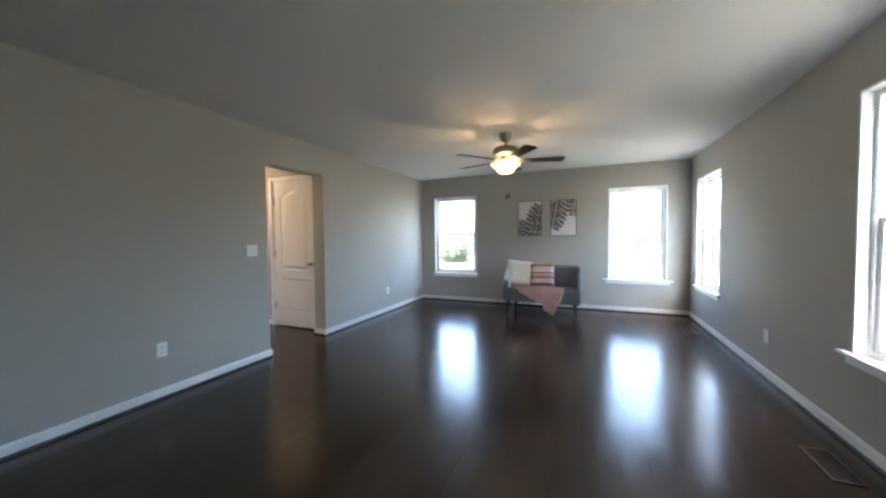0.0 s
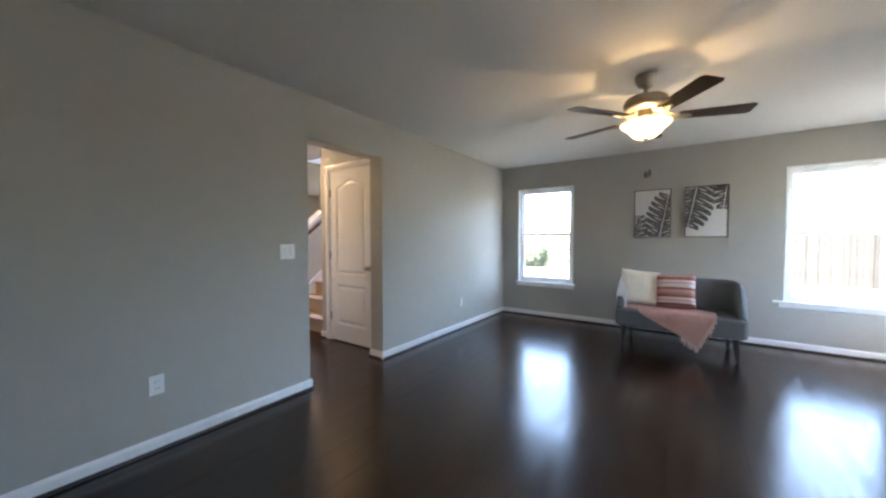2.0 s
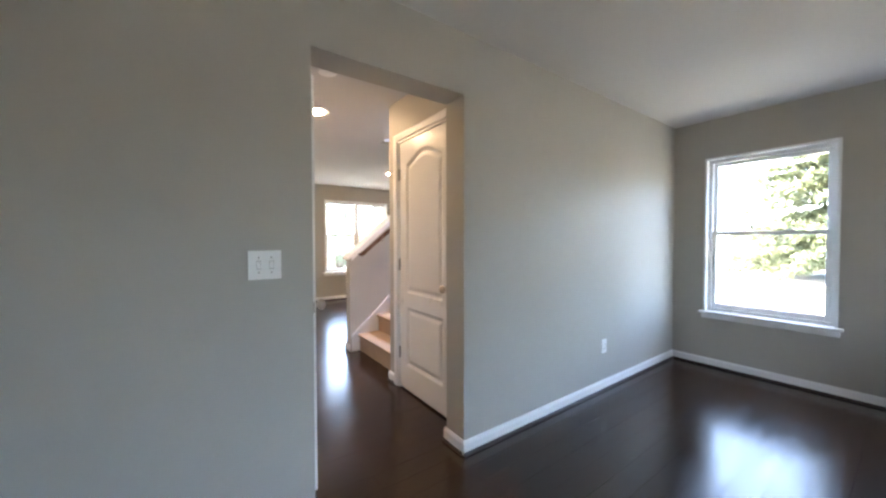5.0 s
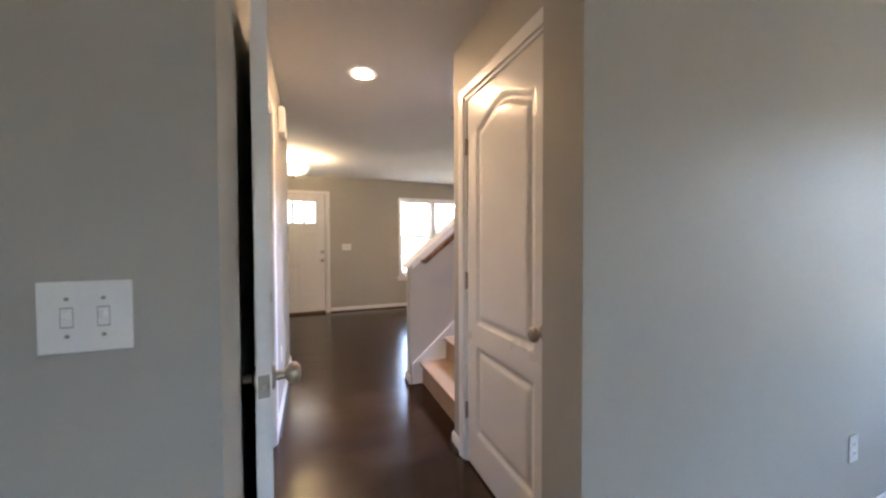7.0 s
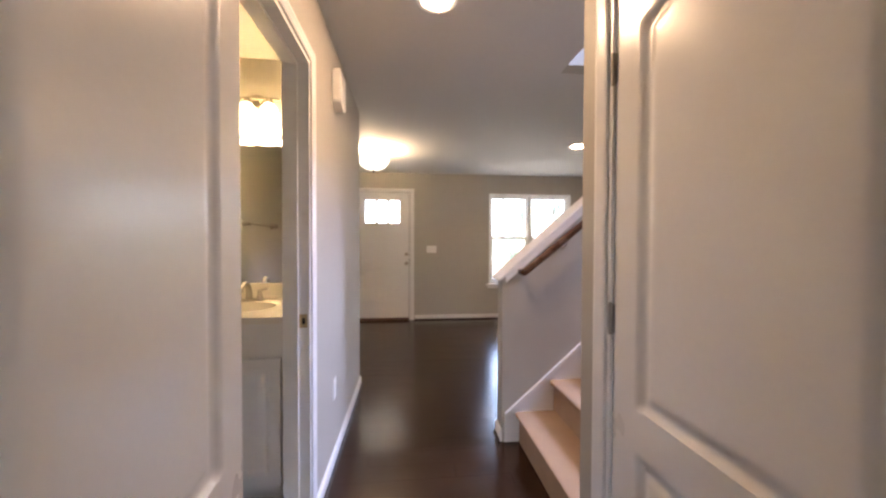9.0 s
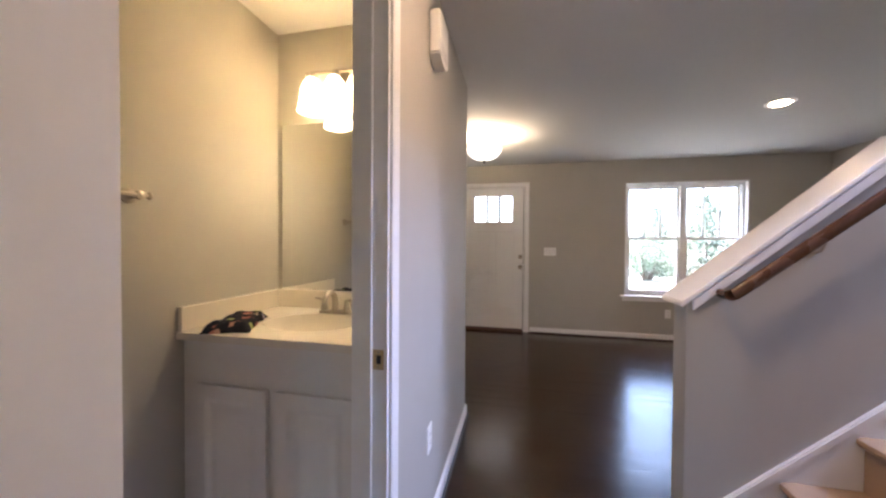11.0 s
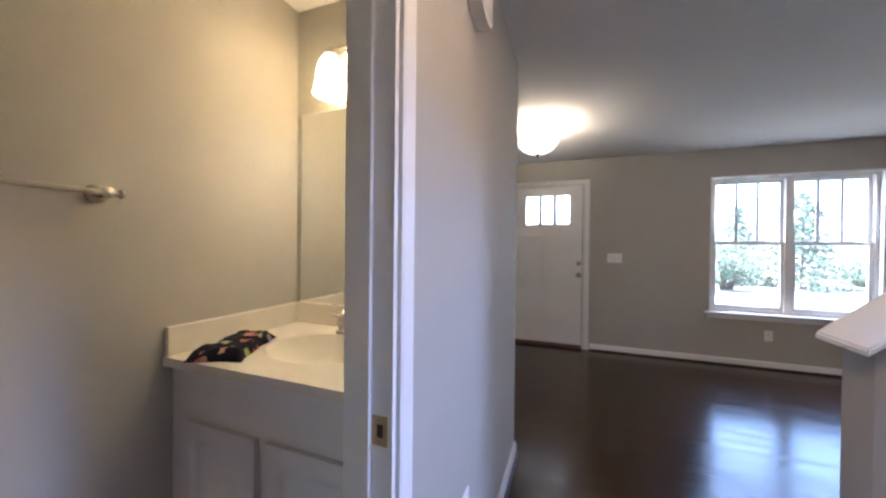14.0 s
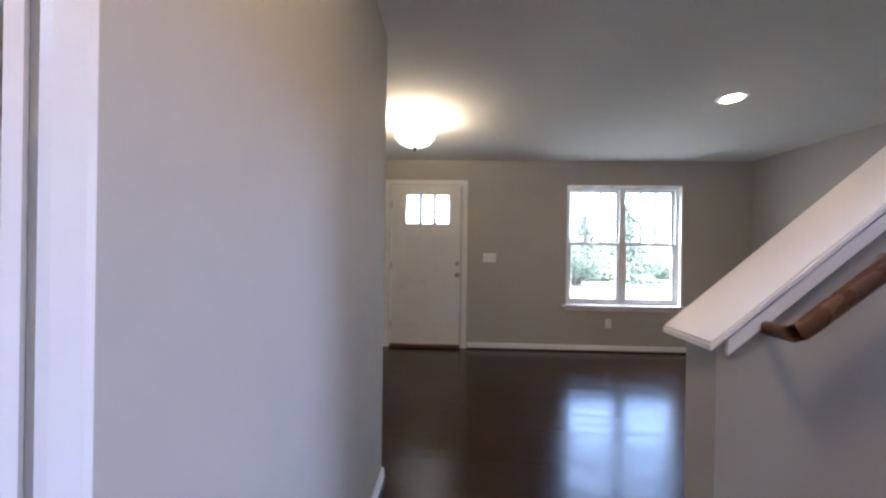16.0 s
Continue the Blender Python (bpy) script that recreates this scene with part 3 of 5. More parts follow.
def panel_door(name, w, h, m, label, knob_z=0.89, sides=(1, -1), latch=False, hinge_y=0.0):
    door = thing(name, m, label, "door", kind="structure")
    e, k = 0.115, w
    panels = [arch_panel(e, k - e - 0.02, 0.812, 1.868, 0.082), [(e, 0.205), (k - e - 0.02, 0.205), (k - e - 0.02, 0.685), (e, 0.685)]]
    part("leaf", moulded_leaf(w, h, panels), DOORP, door, smooth=True)
    for s in sides:
        part("door_knob", knob_mesh(s), NICKEL, door, "brushed nickel knob", True, at=pose(w - 0.062, 0.0 if s > 0 else -0.035, knob_z))
    for z in (0.29, 1.04, 1.80):
        part("hinge", hinge_mesh(), STEEL, door, "steel butt hinge", True, at=pose(-0.002, hinge_y, z))
    if latch:
        pl = part("latch_plate", boxed(w - 0.001, w + 0.0015, -0.030, -0.005, knob_z - 0.028, knob_z + 0.028, bevel=0.0008, seg=1), STEEL, door, "steel latch plate")
        part("latch_bolt", boxed(w + 0.001, w + 0.011, -0.023, -0.012, knob_z - 0.009, knob_z + 0.009, bevel=0.003), NICKEL, pl)
    return door


# closet leaf: hinges on its far side, flush with the hall wall
panel_door("door_1", 0.762, 2.065, pose(-1.048, 0.158, 0.014) @ Matrix.Diagonal((1, -1, 1, 1)), "closed white moulded closet door with an arched panel", 0.909, sides=(1,))
# washroom leaf: swung right out and back along the hall wall
panel_door("door_2", 0.688, 2.045, pose(-0.880, -0.850, 0.014, rz=6.6), "white moulded washroom door standing wide open", 0.913, sides=(1, -1), latch=True, hinge_y=-0.046)


def casing(name, u0, u1, top, m, wide=0.062, thick=0.016, depth=0.12, jamb=True):
    """Frame and trim round a doorway u0..u1. Local x along the wall, y into the wall, z up; face at y = 0."""
    c = thing(name, m, "white painted door frame and casing", "door frame", kind="structure")
    prof = [(0.006, 0), (0.006, -0.009), (0.014, -0.012), (wide * 0.6, -thick * 0.9), (wide * 0.8, -thick), (wide, -thick * 0.9), (wide + 0.004, 0)]
    for a, s in ((u0, -1), (u1, 1)):
        bm = bmesh.new()
        lo = [bm.verts.new((a + s * u, v, 0.003)) for u, v in prof]
        hi = [bm.verts.new((a + s * u, v, top + u)) for u, v in prof]
        for i in range(len(prof)):
            j = (i + 1) % len(prof)
            bm.faces.new((lo[i], lo[j], hi[j], hi[i]))
        bm.faces.new(lo)
        bm.faces.new(hi)
        part("casing_leg", bm, TRIM, c)
    bm = bmesh.new()
    lo = [bm.verts.new((u0 - u, v, top + u)) for u, v in prof]
    hi = [bm.verts.new((u1 + u, v, top + u)) for u, v in prof]
    for i in range(len(prof)):
        j = (i + 1) % len(prof)
        bm.faces.new((lo[i], lo[j], hi[j], hi[i]))
    bm.faces.new(lo)
    bm.faces.new(hi)
    part("casing_head", bm, TRIM, c)
    if not jamb:
        return c
    bm = bmesh.new()
    box(bm, u0, u0 + 0.014, -0.002, depth + 0.002, 0.003, top)
    box(bm, u1 - 0.014, u1, -0.002, depth + 0.002, 0.003, top)
    box(bm, u0 + 0.014, u1 - 0.014, -0.002, depth + 0.002, top - 0.014, top)
    box(bm, u0 + 0.014, u0 + 0.025, 0.045, 0.08, 0.003, top - 0.014)
    box(bm, u1 - 0.025, u1 - 0.014, 0.045, 0.08, 0.003, top - 0.014)
    box(bm, u0 + 0.025, u1 - 0.025, 0.045, 0.08, top - 0.025, top - 0.014)
    part("jamb", bm, TRIM, c)
    return c


casing("trim_closet_door", -1.06, -0.275, 2.09, pose(0, 0.15, 0))
bath = casing("trim_washroom_door", 0.895, 1.614, 2.075, pose(0, -0.90, 0, rz=180), wide=0.052, depth=0.11)
casing("trim_washroom_door_inner", -1.614, -0.895, 2.075, pose(0, -1.01, 0), wide=0.052, jamb=False)
sp = part("strike_plate", boxed(1.598, 1.5995, 0.008, 0.042, 0.912, 0.972, bevel=0.0005, seg=1), BRASS, bath, "brass-toned strike plate")
part("strike_slot", boxed(1.5975, 1.5982, 0.017, 0.031, 0.929, 0.955), DARKGAP, sp)
for z in (0.920, 0.964):
    part("screw", lathe(bmesh.new(), [(0.0, -0.0012), (0.003, -0.0010), (0.0038, 0.0)], 10, at=(1.598, 0.025, z), axis="x"), PEWTER, sp)


# front door
def front_door():
    m = pose(FX - 0.02, -0.4447, 0.042, rz=-90)
    door = thing("door_3", m, "closed white front door with three small panes at the top", "door", kind="structure")
    w, h, t = 0.914, 2.0575, 0.045
    g0, g1, gz0, gz1 = 0.165, 0.715, 1.572, 1.945
    bm = bmesh.new()
    for a in ((0, w, 0, gz0), (0, w, gz1, h), (0, g0, gz0, gz1), (g1, w, gz0, gz1)):
        box(bm, a[0], a[1], -t, 0, a[2], a[3])
    part("leaf", bm, DOORP, door)
    for x0, x1 in ((0.13, 0.415), (0.495, 0.78)):
        for z0, z1 in ((0.28, 1.42),):
            bm = bmesh.new()
            for k, (o, y) in enumerate(((0.0, 0.017), (0.02, 0.008))):
                box(bm, x0 + o, x1 - o, 0.0, y, z0 + o, z0 + o + 0.012, bevel=0.002, seg=1)
                box(bm, x0 + o, x1 - o, 0.0, y, z1 - o - 0.012, z1 - o, bevel=0.002, seg=1)
                box(bm, x0 + o, x0 + o + 0.012, 0.0, y, z0 + o + 0.012, z1 - o - 0.012, bevel=0.002, seg=1)
                box(bm, x1 - o - 0.012, x1 - o, 0.0, y, z0 + o + 0.012, z1 - o - 0.012, bevel=0.002, seg=1)
            part("panel_moulding", bm, DOORP, door)
    bm = bmesh.new()
    f = 0.022
    box(bm, g0 - f, g1 + f, 0.0, 0.012, gz0 - f, gz0, bevel=0.003)
    box(bm, g0 - f, g1 + f, 0.0, 0.012, gz1, gz1 + f, bevel=0.003)
    box(bm, g0 - f, g0, 0.0, 0.012, gz0, gz1, bevel=0.003)
    box(bm, g1, g1 + f, 0.0, 0.012, gz0, gz1, bevel=0.003)
    part("lite_frame", bm, DOORP, door)
    # thin dark strip paints the shade of the gap between leaf and jamb
    part("gap_shade_strip", boxed(0.0, 0.006, 0.0, 0.002, 0.0, h), DARKGAP, door, "dark strip painted as the shaded gap along the door edge")
    pw = (g1 - g0) / 3
    for i in range(3):
        pane = part("pane", boxed(g0 + i * pw + 0.008, g0 + (i + 1) * pw - 0.008, -0.026, -0.020, gz0, gz1), GLASS, door, "clear glass pane")
        pane.visible_shadow = False
    for i in (1, 2):
        part("muntin", boxed(g0 + i * pw - 0.024, g0 + i * pw + 0.024, -0.03, 0.004, gz0, gz1, bevel=0.002, seg=1), DOORP, door)
    part("door_knob", knob_mesh(1), NICKEL, door, "brushed nickel knob", True, at=pose(0.046, 0, 0.905))
    bm = lathe(bmesh.new(), [(0.030, 0), (0.030, 0.006), (0.026, 0.012), (0.012, 0.014), (0.012, 0.018), (0.0, 0.019)], 24, axis="y")
    box(bm, -0.004, 0.004, 0.016, 0.03, -0.016, 0.016, bevel=0.003)
    part("deadbolt", bm, NICKEL, door, "brushed nickel deadbolt turn", True, at=pose(0.046, 0, 1.055))
    for z in (0.25, 1.02, 1.82):
        part("hinge", hinge_mesh(), STEEL, door, "steel butt hinge", True, at=pose(w + 0.004, 0, z))
    return door


front_door()
fdc = casing("trim_front_door", -1.375, -0.43, 2.115, pose(FX, 0, 0, rz=90), depth=0.15)
part("threshold", boxed(-1.36, -0.445, -0.03, 0.15, 0.0, 0.04, bevel=0.008), THRESH, fdc, "brown wooden threshold")


# ---- stairs ----
RISE, RUN, STEPS = 0.200, 0.230, 13


def staircase():
    st = thing("staircase", pose(0, 0.222, 0), "straight stair with tan carpet beside a half wall", "staircase", kind="structure")
    for k in range(STEPS):
        y, z = RUN * k, RISE * (k + 1)
        bm = bmesh.new()
        prof = [(y + 0.022, z - RISE - (0.0 if k else -0.004)), (y + 0.022, z - 0.045), (y + 0.006, z - 0.036), (y - 0.004, z - 0.022), (y - 0.002, z - 0.008), (y + 0.010, z), (y + RUN + 0.03, z), (y + RUN + 0.03, z - RISE)]
        prism(bm, prof, SX1 + 0.016, -1.222, "x")
        part("carpeted_step", bm, CARPET, st, smooth=True)
    bm = bmesh.new()
    s = RISE / RUN
    n0, n1 = -0.070, RUN * (STEPS - 1)
    off = 0.142
    prism(bm, [(n0, 0.005), (RUN * 0.4, 0.005), (n1, off + s * n1 - 0.25), (n1, off + s * (n1 + 0.085)), (n0, off + s * (n0 + 0.085))], SX1 + 0.001, SX1 + 0.0145, "x")
    part("skirt_board", bm, TRIM, st, "white painted skirt board")
    bm = bmesh.new()
    lo = lambda y: off + s * (y + 0.085)
    prism(bm, [(n0, lo(n0)), (n1, lo(n1)), (n1, lo(n1) + 0.040), (n0, lo(n0) + 0.040)], SX1 + 0.001, SX1 + 0.022, "x")
    bmesh.ops.bevel(bm, geom=bm.edges[:], offset=0.004, segments=2, affect="EDGES")
    part("skirt_moulding", bm, TRIM, st, "white skirt moulding")


staircase()


def handrail():
    rail = thing("handrail", pose(-2.115, 0.25, 1.10), "brown stained wooden handrail on the half wall", "handrail")
    s = 0.81
    bm = bmesh.new()

    def sweep(pts):
        # flattened round rail section
        sec = [(0.017 * math.cos(a), 0.0225 * math.sin(a)) for a in [2 * math.pi * i / 14 for i in range(14)]]
        rings = []
        for p, u, v in pts:
            rings.append([bm.verts.new(Vector(p) + Vector(u) * a + Vector(v) * b) for a, b in sec])
        for r0, r1 in zip(rings, rings[1:]):
            for i in range(14):
                bm.faces.new((r0[i], r0[(i + 1) % 14], r1[(i + 1) % 14], r1[i]))
        bm.faces.new(rings[0])
        bm.faces.new(rings[-1][::-1])
    d = Vector((0, 1, s)).normalized()
    nrm = Vector((0, -s, 1)).normalized()
    X = Vector((1, 0, 0))
    L = 2.6
    sweep([((-0.074, 0.0, 0), (0, 0.9, 0.43), nrm), ((-0.010, 0.0, 0), (0, 0.9, 0.43), nrm), ((0.0, 0.012, 0.010), (0.7, -0.6, -0.4), nrm), (tuple(d * 0.04), X, nrm), (tuple(d * L), X, nrm)])
    part("rail", bm, RAILWOOD, rail, smooth=True)
    for q in (0.36, 1.25, 2.2):
        p = d * q
        bm = tube(bmesh.new(), [(p.x, p.y, p.z - 0.024), (p.x - 0.015, p.y, p.z - 0.055), (p.x - 0.05, p.y, p.z - 0.065), (p.x - 0.079, p.y, p.z - 0.06)], 0.006, 8)
        lathe(bm, [(0.024, -0.0745), (0.024, -0.0695), (0.012, -0.0645)], 16, at=(0, p.y, p.z - 0.06), axis="x")
        part("bracket", bm, NICKEL, rail, "nickel rail bracket", True)


handrail()


# ---- wall plates, chime, vents ----
def outlet(m, label="white duplex wall outlet plate"):
    o = thing("wall_outlet", m, label, "outlet", "wall outlets")
    part("plate", boxed(-0.036, 0.036, -0.006, 0.0, -0.058, 0.058, bevel=0.003), PLATE, o)
    for z in (-0.020, 0.020):
        r = part("receptacle", boxed(-0.016, 0.016, -0.0075, -0.004, z - 0.014, z + 0.014, bevel=0.001, seg=1), PLATE, o)
        part("slot", boxed(-0.008, -0.006, -0.0082, -0.007, z - 0.004, z + 0.006), DARKGAP, r)
        part("slot", boxed(0.006, 0.008, -0.0082, -0.007, z - 0.004, z + 0.006), DARKGAP, r)
    return o


outlet(pose(0.0, -1.848, 0.394, rz=90))
outlet(pose(0.0, 1.52, 0.369, rz=90))
outlet(pose(LX1, 0.42, 0.368, rz=-90))
outlet(pose(FX, 1.445, 0.362, rz=90))
outlet(pose(-2.10, -0.90, 0.43, rz=180))


def switch(m, gangs, label):
    w = 0.037 + 0.023 * (gangs - 1)
    o = thing("light_switch", m, label, "switch", "light switches")
    part("plate", boxed(-w, w, -0.006, 0.0, -0.058, 0.058, bevel=0.003), PLATE, o)
    for g in range(gangs):
        x = (g - (gangs - 1) / 2) * 0.046
        bm = boxed(x - 0.005, x + 0.005, -0.013, -0.004, -0.002, 0.012, bevel=0.002, seg=1)
        box(bm, x - 0.007, x + 0.007, -0.0068, -0.004, -0.014, 0.014)
        tg = part("toggle", bm, PLATE, o)
        # the toggle's shadow, put in as a flat grey border
        part("toggle_shade", boxed(x - 0.0085, x + 0.0085, -0.0066, -0.0055, -0.017, 0.017), TOGGLESHADE, tg, "grey border painted as the shade round the toggle")
        for z in (-0.030, 0.030):
            part("screw", lathe(bmesh.new(), [(0.0, -0.0075), (0.003, -0.0070), (0.0035, -0.0055)], 10, at=(x, 0, z), axis="y"), STEEL, o)
    return o


switch(pose(0.0, -1.02, 1.158, rz=90), 2, "white double toggle switch plate beside the opening")
switch(pose(FX, -0.074, 1.181, rz=90), 3, "white triple toggle switch plate beside the front door")

ch = thing("door_chime", pose(-2.15, -0.90, 2.18, rz=180), "white plastic door chime box high on the wall", "door chime")
bm = bmesh.new()
prism(bm, [(-0.085, 0.10)] + [(-0.085 + 0.17 * i / 10, -0.085 - 0.03 * math.sin(math.pi * i / 10)) for i in range(11)] + [(0.085, 0.10)], -0.048, -0.001, "y")
bmesh.ops.bevel(bm, geom=bm.edges[:], offset=0.006, segments=2, affect="EDGES")
part("cover", bm, CHIME, ch, smooth=True)
for z in (-0.075, -0.055, -0.035):
    part("grille_slot", boxed(-0.06, 0.06, -0.0492, -0.047, z - 0.003, z + 0.003), CEIL, ch)


def register(m):
    o = thing("floor_register", m, "brown metal floor register with fine slats", "floor vent", "floor vents")
    bm = bmesh.new()
    w, l, f = 0.068, 0.158, 0.011
    box(bm, -w, w, -l, -l + f, 0, 0.004, bevel=0.001, seg=1)
    box(bm, -w, w, l - f, l, 0, 0.004, bevel=0.001, seg=1)
    box(bm, -w, -w + f, -l + f, l - f, 0, 0.004, bevel=0.001, seg=1)
    box(bm, w - f, w, -l + f, l - f, 0, 0.004, bevel=0.001, seg=1)
    part("frame", bm, VENTM, o)
    part("backing", boxed(-w + f, w - f, -l + f, l - f, 0.0002, 0.0008), DARKGAP, o)
    for k in range(17):
        y = -l + f + (k + 0.5) * (2 * l - 2 * f) / 17
        part("slat", boxed(-w + f, w - f, y - 0.0035, y + 0.0035, 0.0012, 0.0030), SHOE, o)
    return o


register(pose(4.396, -0.938, 0.002))
register(pose(4.38, 1.86, 0.002))

sd = thing("smoke_detector", pose(-0.86, -0.5, H), "round white smoke detector on the ceiling", "smoke detector")
part("body", lathe(bmesh.new(), [(0.066, -0.002), (0.066, -0.018), (0.058, -0.030), (0.03, -0.036), (0.0, -0.037)], 28), PLATE, sd, smooth=True)
part("vent_ring", lathe(bmesh.new(), [(0.0665, -0.010), (0.0675, -0.012), (0.0675, -0.015), (0.0665, -0.017)], 28), CEIL, sd, smooth=True)


def can_light(m, label):
    o = thing("recessed_light", m, label, "ceiling light", "recessed lights")
    bm = lathe(bmesh.new(), [(0.098, -0.0005), (0.098, -0.004), (0.090, -0.009), (0.074, -0.007), (0.056, -0.002)], 36)
    part("trim_ring", bm, TRIM, o, smooth=True)
    part("lens", lathe(bmesh.new(), [(0.058, -0.004), (0.050, -0.012), (0.03, -0.017), (0.0, -0.019)], 36), CANLENS, o, "glowing warm white lens", True)
    return o


can_light(pose(-1.69, -0.335, H), "lit round recessed light in the hall ceiling")
can_light(pose(-3.94, 1.53, H), "lit round recessed light in the front room ceiling")

fl = thing("bowl_ceiling_light", pose(-4.36, -0.89, H), "lit frosted glass bowl light hung near the ceiling", "ceiling light")
part("canopy", lathe(bmesh.new(), [(0.085, -0.001), (0.085, -0.012), (0.06, -0.03), (0.012, -0.036), (0.012, -0.16)], 32), NICKEL, fl, "brushed nickel canopy", True)
bm = lathe(bmesh.new(), [(0.0, -0.260), (0.03, -0.257), (0.09, -0.240), (0.145, -0.210), (0.178, -0.167), (0.19, -0.132), (0.187, -0.130), (0.17, -0.167), (0.14, -0.204), (0.09, -0.230), (0.03, -0.245), (0.0, -0.248)], 40)
part("bowl", bm, FOYERGLASS, fl, "glowing frosted glass bowl", True)
for k in range(3):
    a = radians(20 + 120 * k)
    x, y = math.cos(a), math.sin(a)
    bm = tube(bmesh.new(), [(0.02 * x, 0.02 * y, -0.05), (0.12 * x, 0.12 * y, -0.075), (0.186 * x, 0.186 * y, -0.115), (0.195 * x, 0.195 * y, -0.145)], 0.005, 8)
    part("arm", bm, NICKEL, fl, smooth=True)
part("finial", lathe(bmesh.new(), [(0.0, -0.287), (0.008, -0.283), (0.011, -0.275), (0.006, -0.269), (0.018, -0.263), (0.022, -0.257)], 20), BLACK, fl, "dark bronze finial", True)


# ---- ceiling fan ----
def ceiling_fan():
    f = thing("ceiling_fan", pose(2.297, 0.41, H), "pewter ceiling fan with dark wooden blades and a lit bowl", "ceiling fan")
    part("canopy", lathe(bmesh.new(), [(0.072, -0.001), (0.074, -0.020), (0.066, -0.050), (0.048, -0.085), (0.030, -0.098), (0.012, -0.100)], 32), PEWTER, f, smooth=True)
    part("rod", lathe(bmesh.new(), [(0.0125, -0.095), (0.0125, -0.14), (0.028, -0.142), (0.028, -0.152)], 20), PEWTER, f, smooth=True)
    part("motor_housing", lathe(bmesh.new(), [(0.03, -0.148), (0.085, -0.152), (0.128, -0.166), (0.143, -0.190), (0.145, -0.215), (0.138, -0.236), (0.118, -0.250), (0.06, -0.254)], 40), PEWTER, f, smooth=True)
    part("switch_housing", lathe(bmesh.new(), [(0.050, -0.252), (0.052, -0.262), (0.046, -0.290), (0.050, -0.300), (0.044, -0.308), (0.02, -0.312)], 32), PEWTER, f, smooth=True)
    bm = lathe(bmesh.new(), [(0.0, -0.460), (0.03, -0.458), (0.065, -0.446), (0.092, -0.425), (0.112, -0.398), (0.135, -0.376), (0.158, -0.362), (0.166, -0.346), (0.162, -0.344), (0.15, -0.358), (0.128, -0.370), (0.106, -0.392), (0.086, -0.417), (0.06, -0.436), (0.03, -0.447), (0.0, -0.449)], 40)
    part("bowl", bm, BOWLGLASS, f, "glowing alabaster glass bowl", True)
    part("finial", lathe(bmesh.new(), [(0.0, -0.474), (0.010, -0.472), (0.016, -0.465), (0.022, -0.459), (0.022, -0.456)], 20), BLACK, f, smooth=True)
    for k in range(5):
        a = 17 + 72 * k
        m = pose(0, 0, -0.308, rz=a) @ pose(0, 0, 0, rx=-9)
        bm = bmesh.new()
        out = []
        n = 10
        r0, r1 = 0.205, 0.64
        for i in range(n + 1):
            s = (i / n) ** 0.5
            wdt = 0.052 + 0.016 * s
            if i == n:
                wdt -= 0.016
            out.append((r0 + (r1 - r0) * s, wdt))
        outline = [(x, -w) for x, w in out] + [(x, w) for x, w in reversed(out)]
        prism(bm, outline, -0.003, 0.003, "z")
        part("blade", bm, WALNUT, f, "dark walnut fan blade", at=m)
        bm = bmesh.new()
        for s in (-1, 1):
            tube(bm, [(0.105, s * 0.012, 0.030), (0.14, s * 0.030, 0.006), (0.18, s * 0.038, -0.008), (0.23, s * 0.026, -0.008), (0.285, s * 0.0, -0.007)], 0.007, 8)
        tube(bm, [(0.10, 0, 0.030), (0.15, 0.0, 0.0), (0.215, 0, -0.008)], 0.008, 8)
        box(bm, 0.205, 0.26, -0.03, 0.03, -0.0075, -0.0035, bevel=0.001, seg=1)
        part("blade_iron", bm, PEWTER, f, "scrolled pewter blade iron", True, at=m)
    for k in range(4):
        a = radians(45 + 90 * k)
        bm = tube(bmesh.new(), [(0.07 * math.cos(a), 0.07 * math.sin(a), -0.295), (0.12 * math.cos(a), 0.12 * math.sin(a), -0.315), (0.16 * math.cos(a), 0.16 * math.sin(a), -0.348)], 0.006, 8)
        part("bowl_arm", bm, PEWTER, f, smooth=True)
    for x, y, z in ((0.010, -0.02, -0.722), (0.030, 0.01, -0.705)):
        bm = tube(bmesh.new(), [(x * 5, y * 5, -0.30), (x * 5, y * 5, -0.33)], 0.0005, 4)
        tube(bm, [(x + 0.075, y + 0.06, -0.30), (x, y, z + 0.03)], 0.0004, 4)
        ch = part("pull_chain", bm, PEWTER, f)
        part("fob", lathe(bmesh.new(), [(0.0, 0.03), (0.005, 0.026), (0.010, 0.012), (0.012, -0.006), (0.009, -0.018), (0.0, -0.022)], 14, at=(x, y, z)), BLACK, ch, "dark wooden pull fob", True)


ceiling_fan()


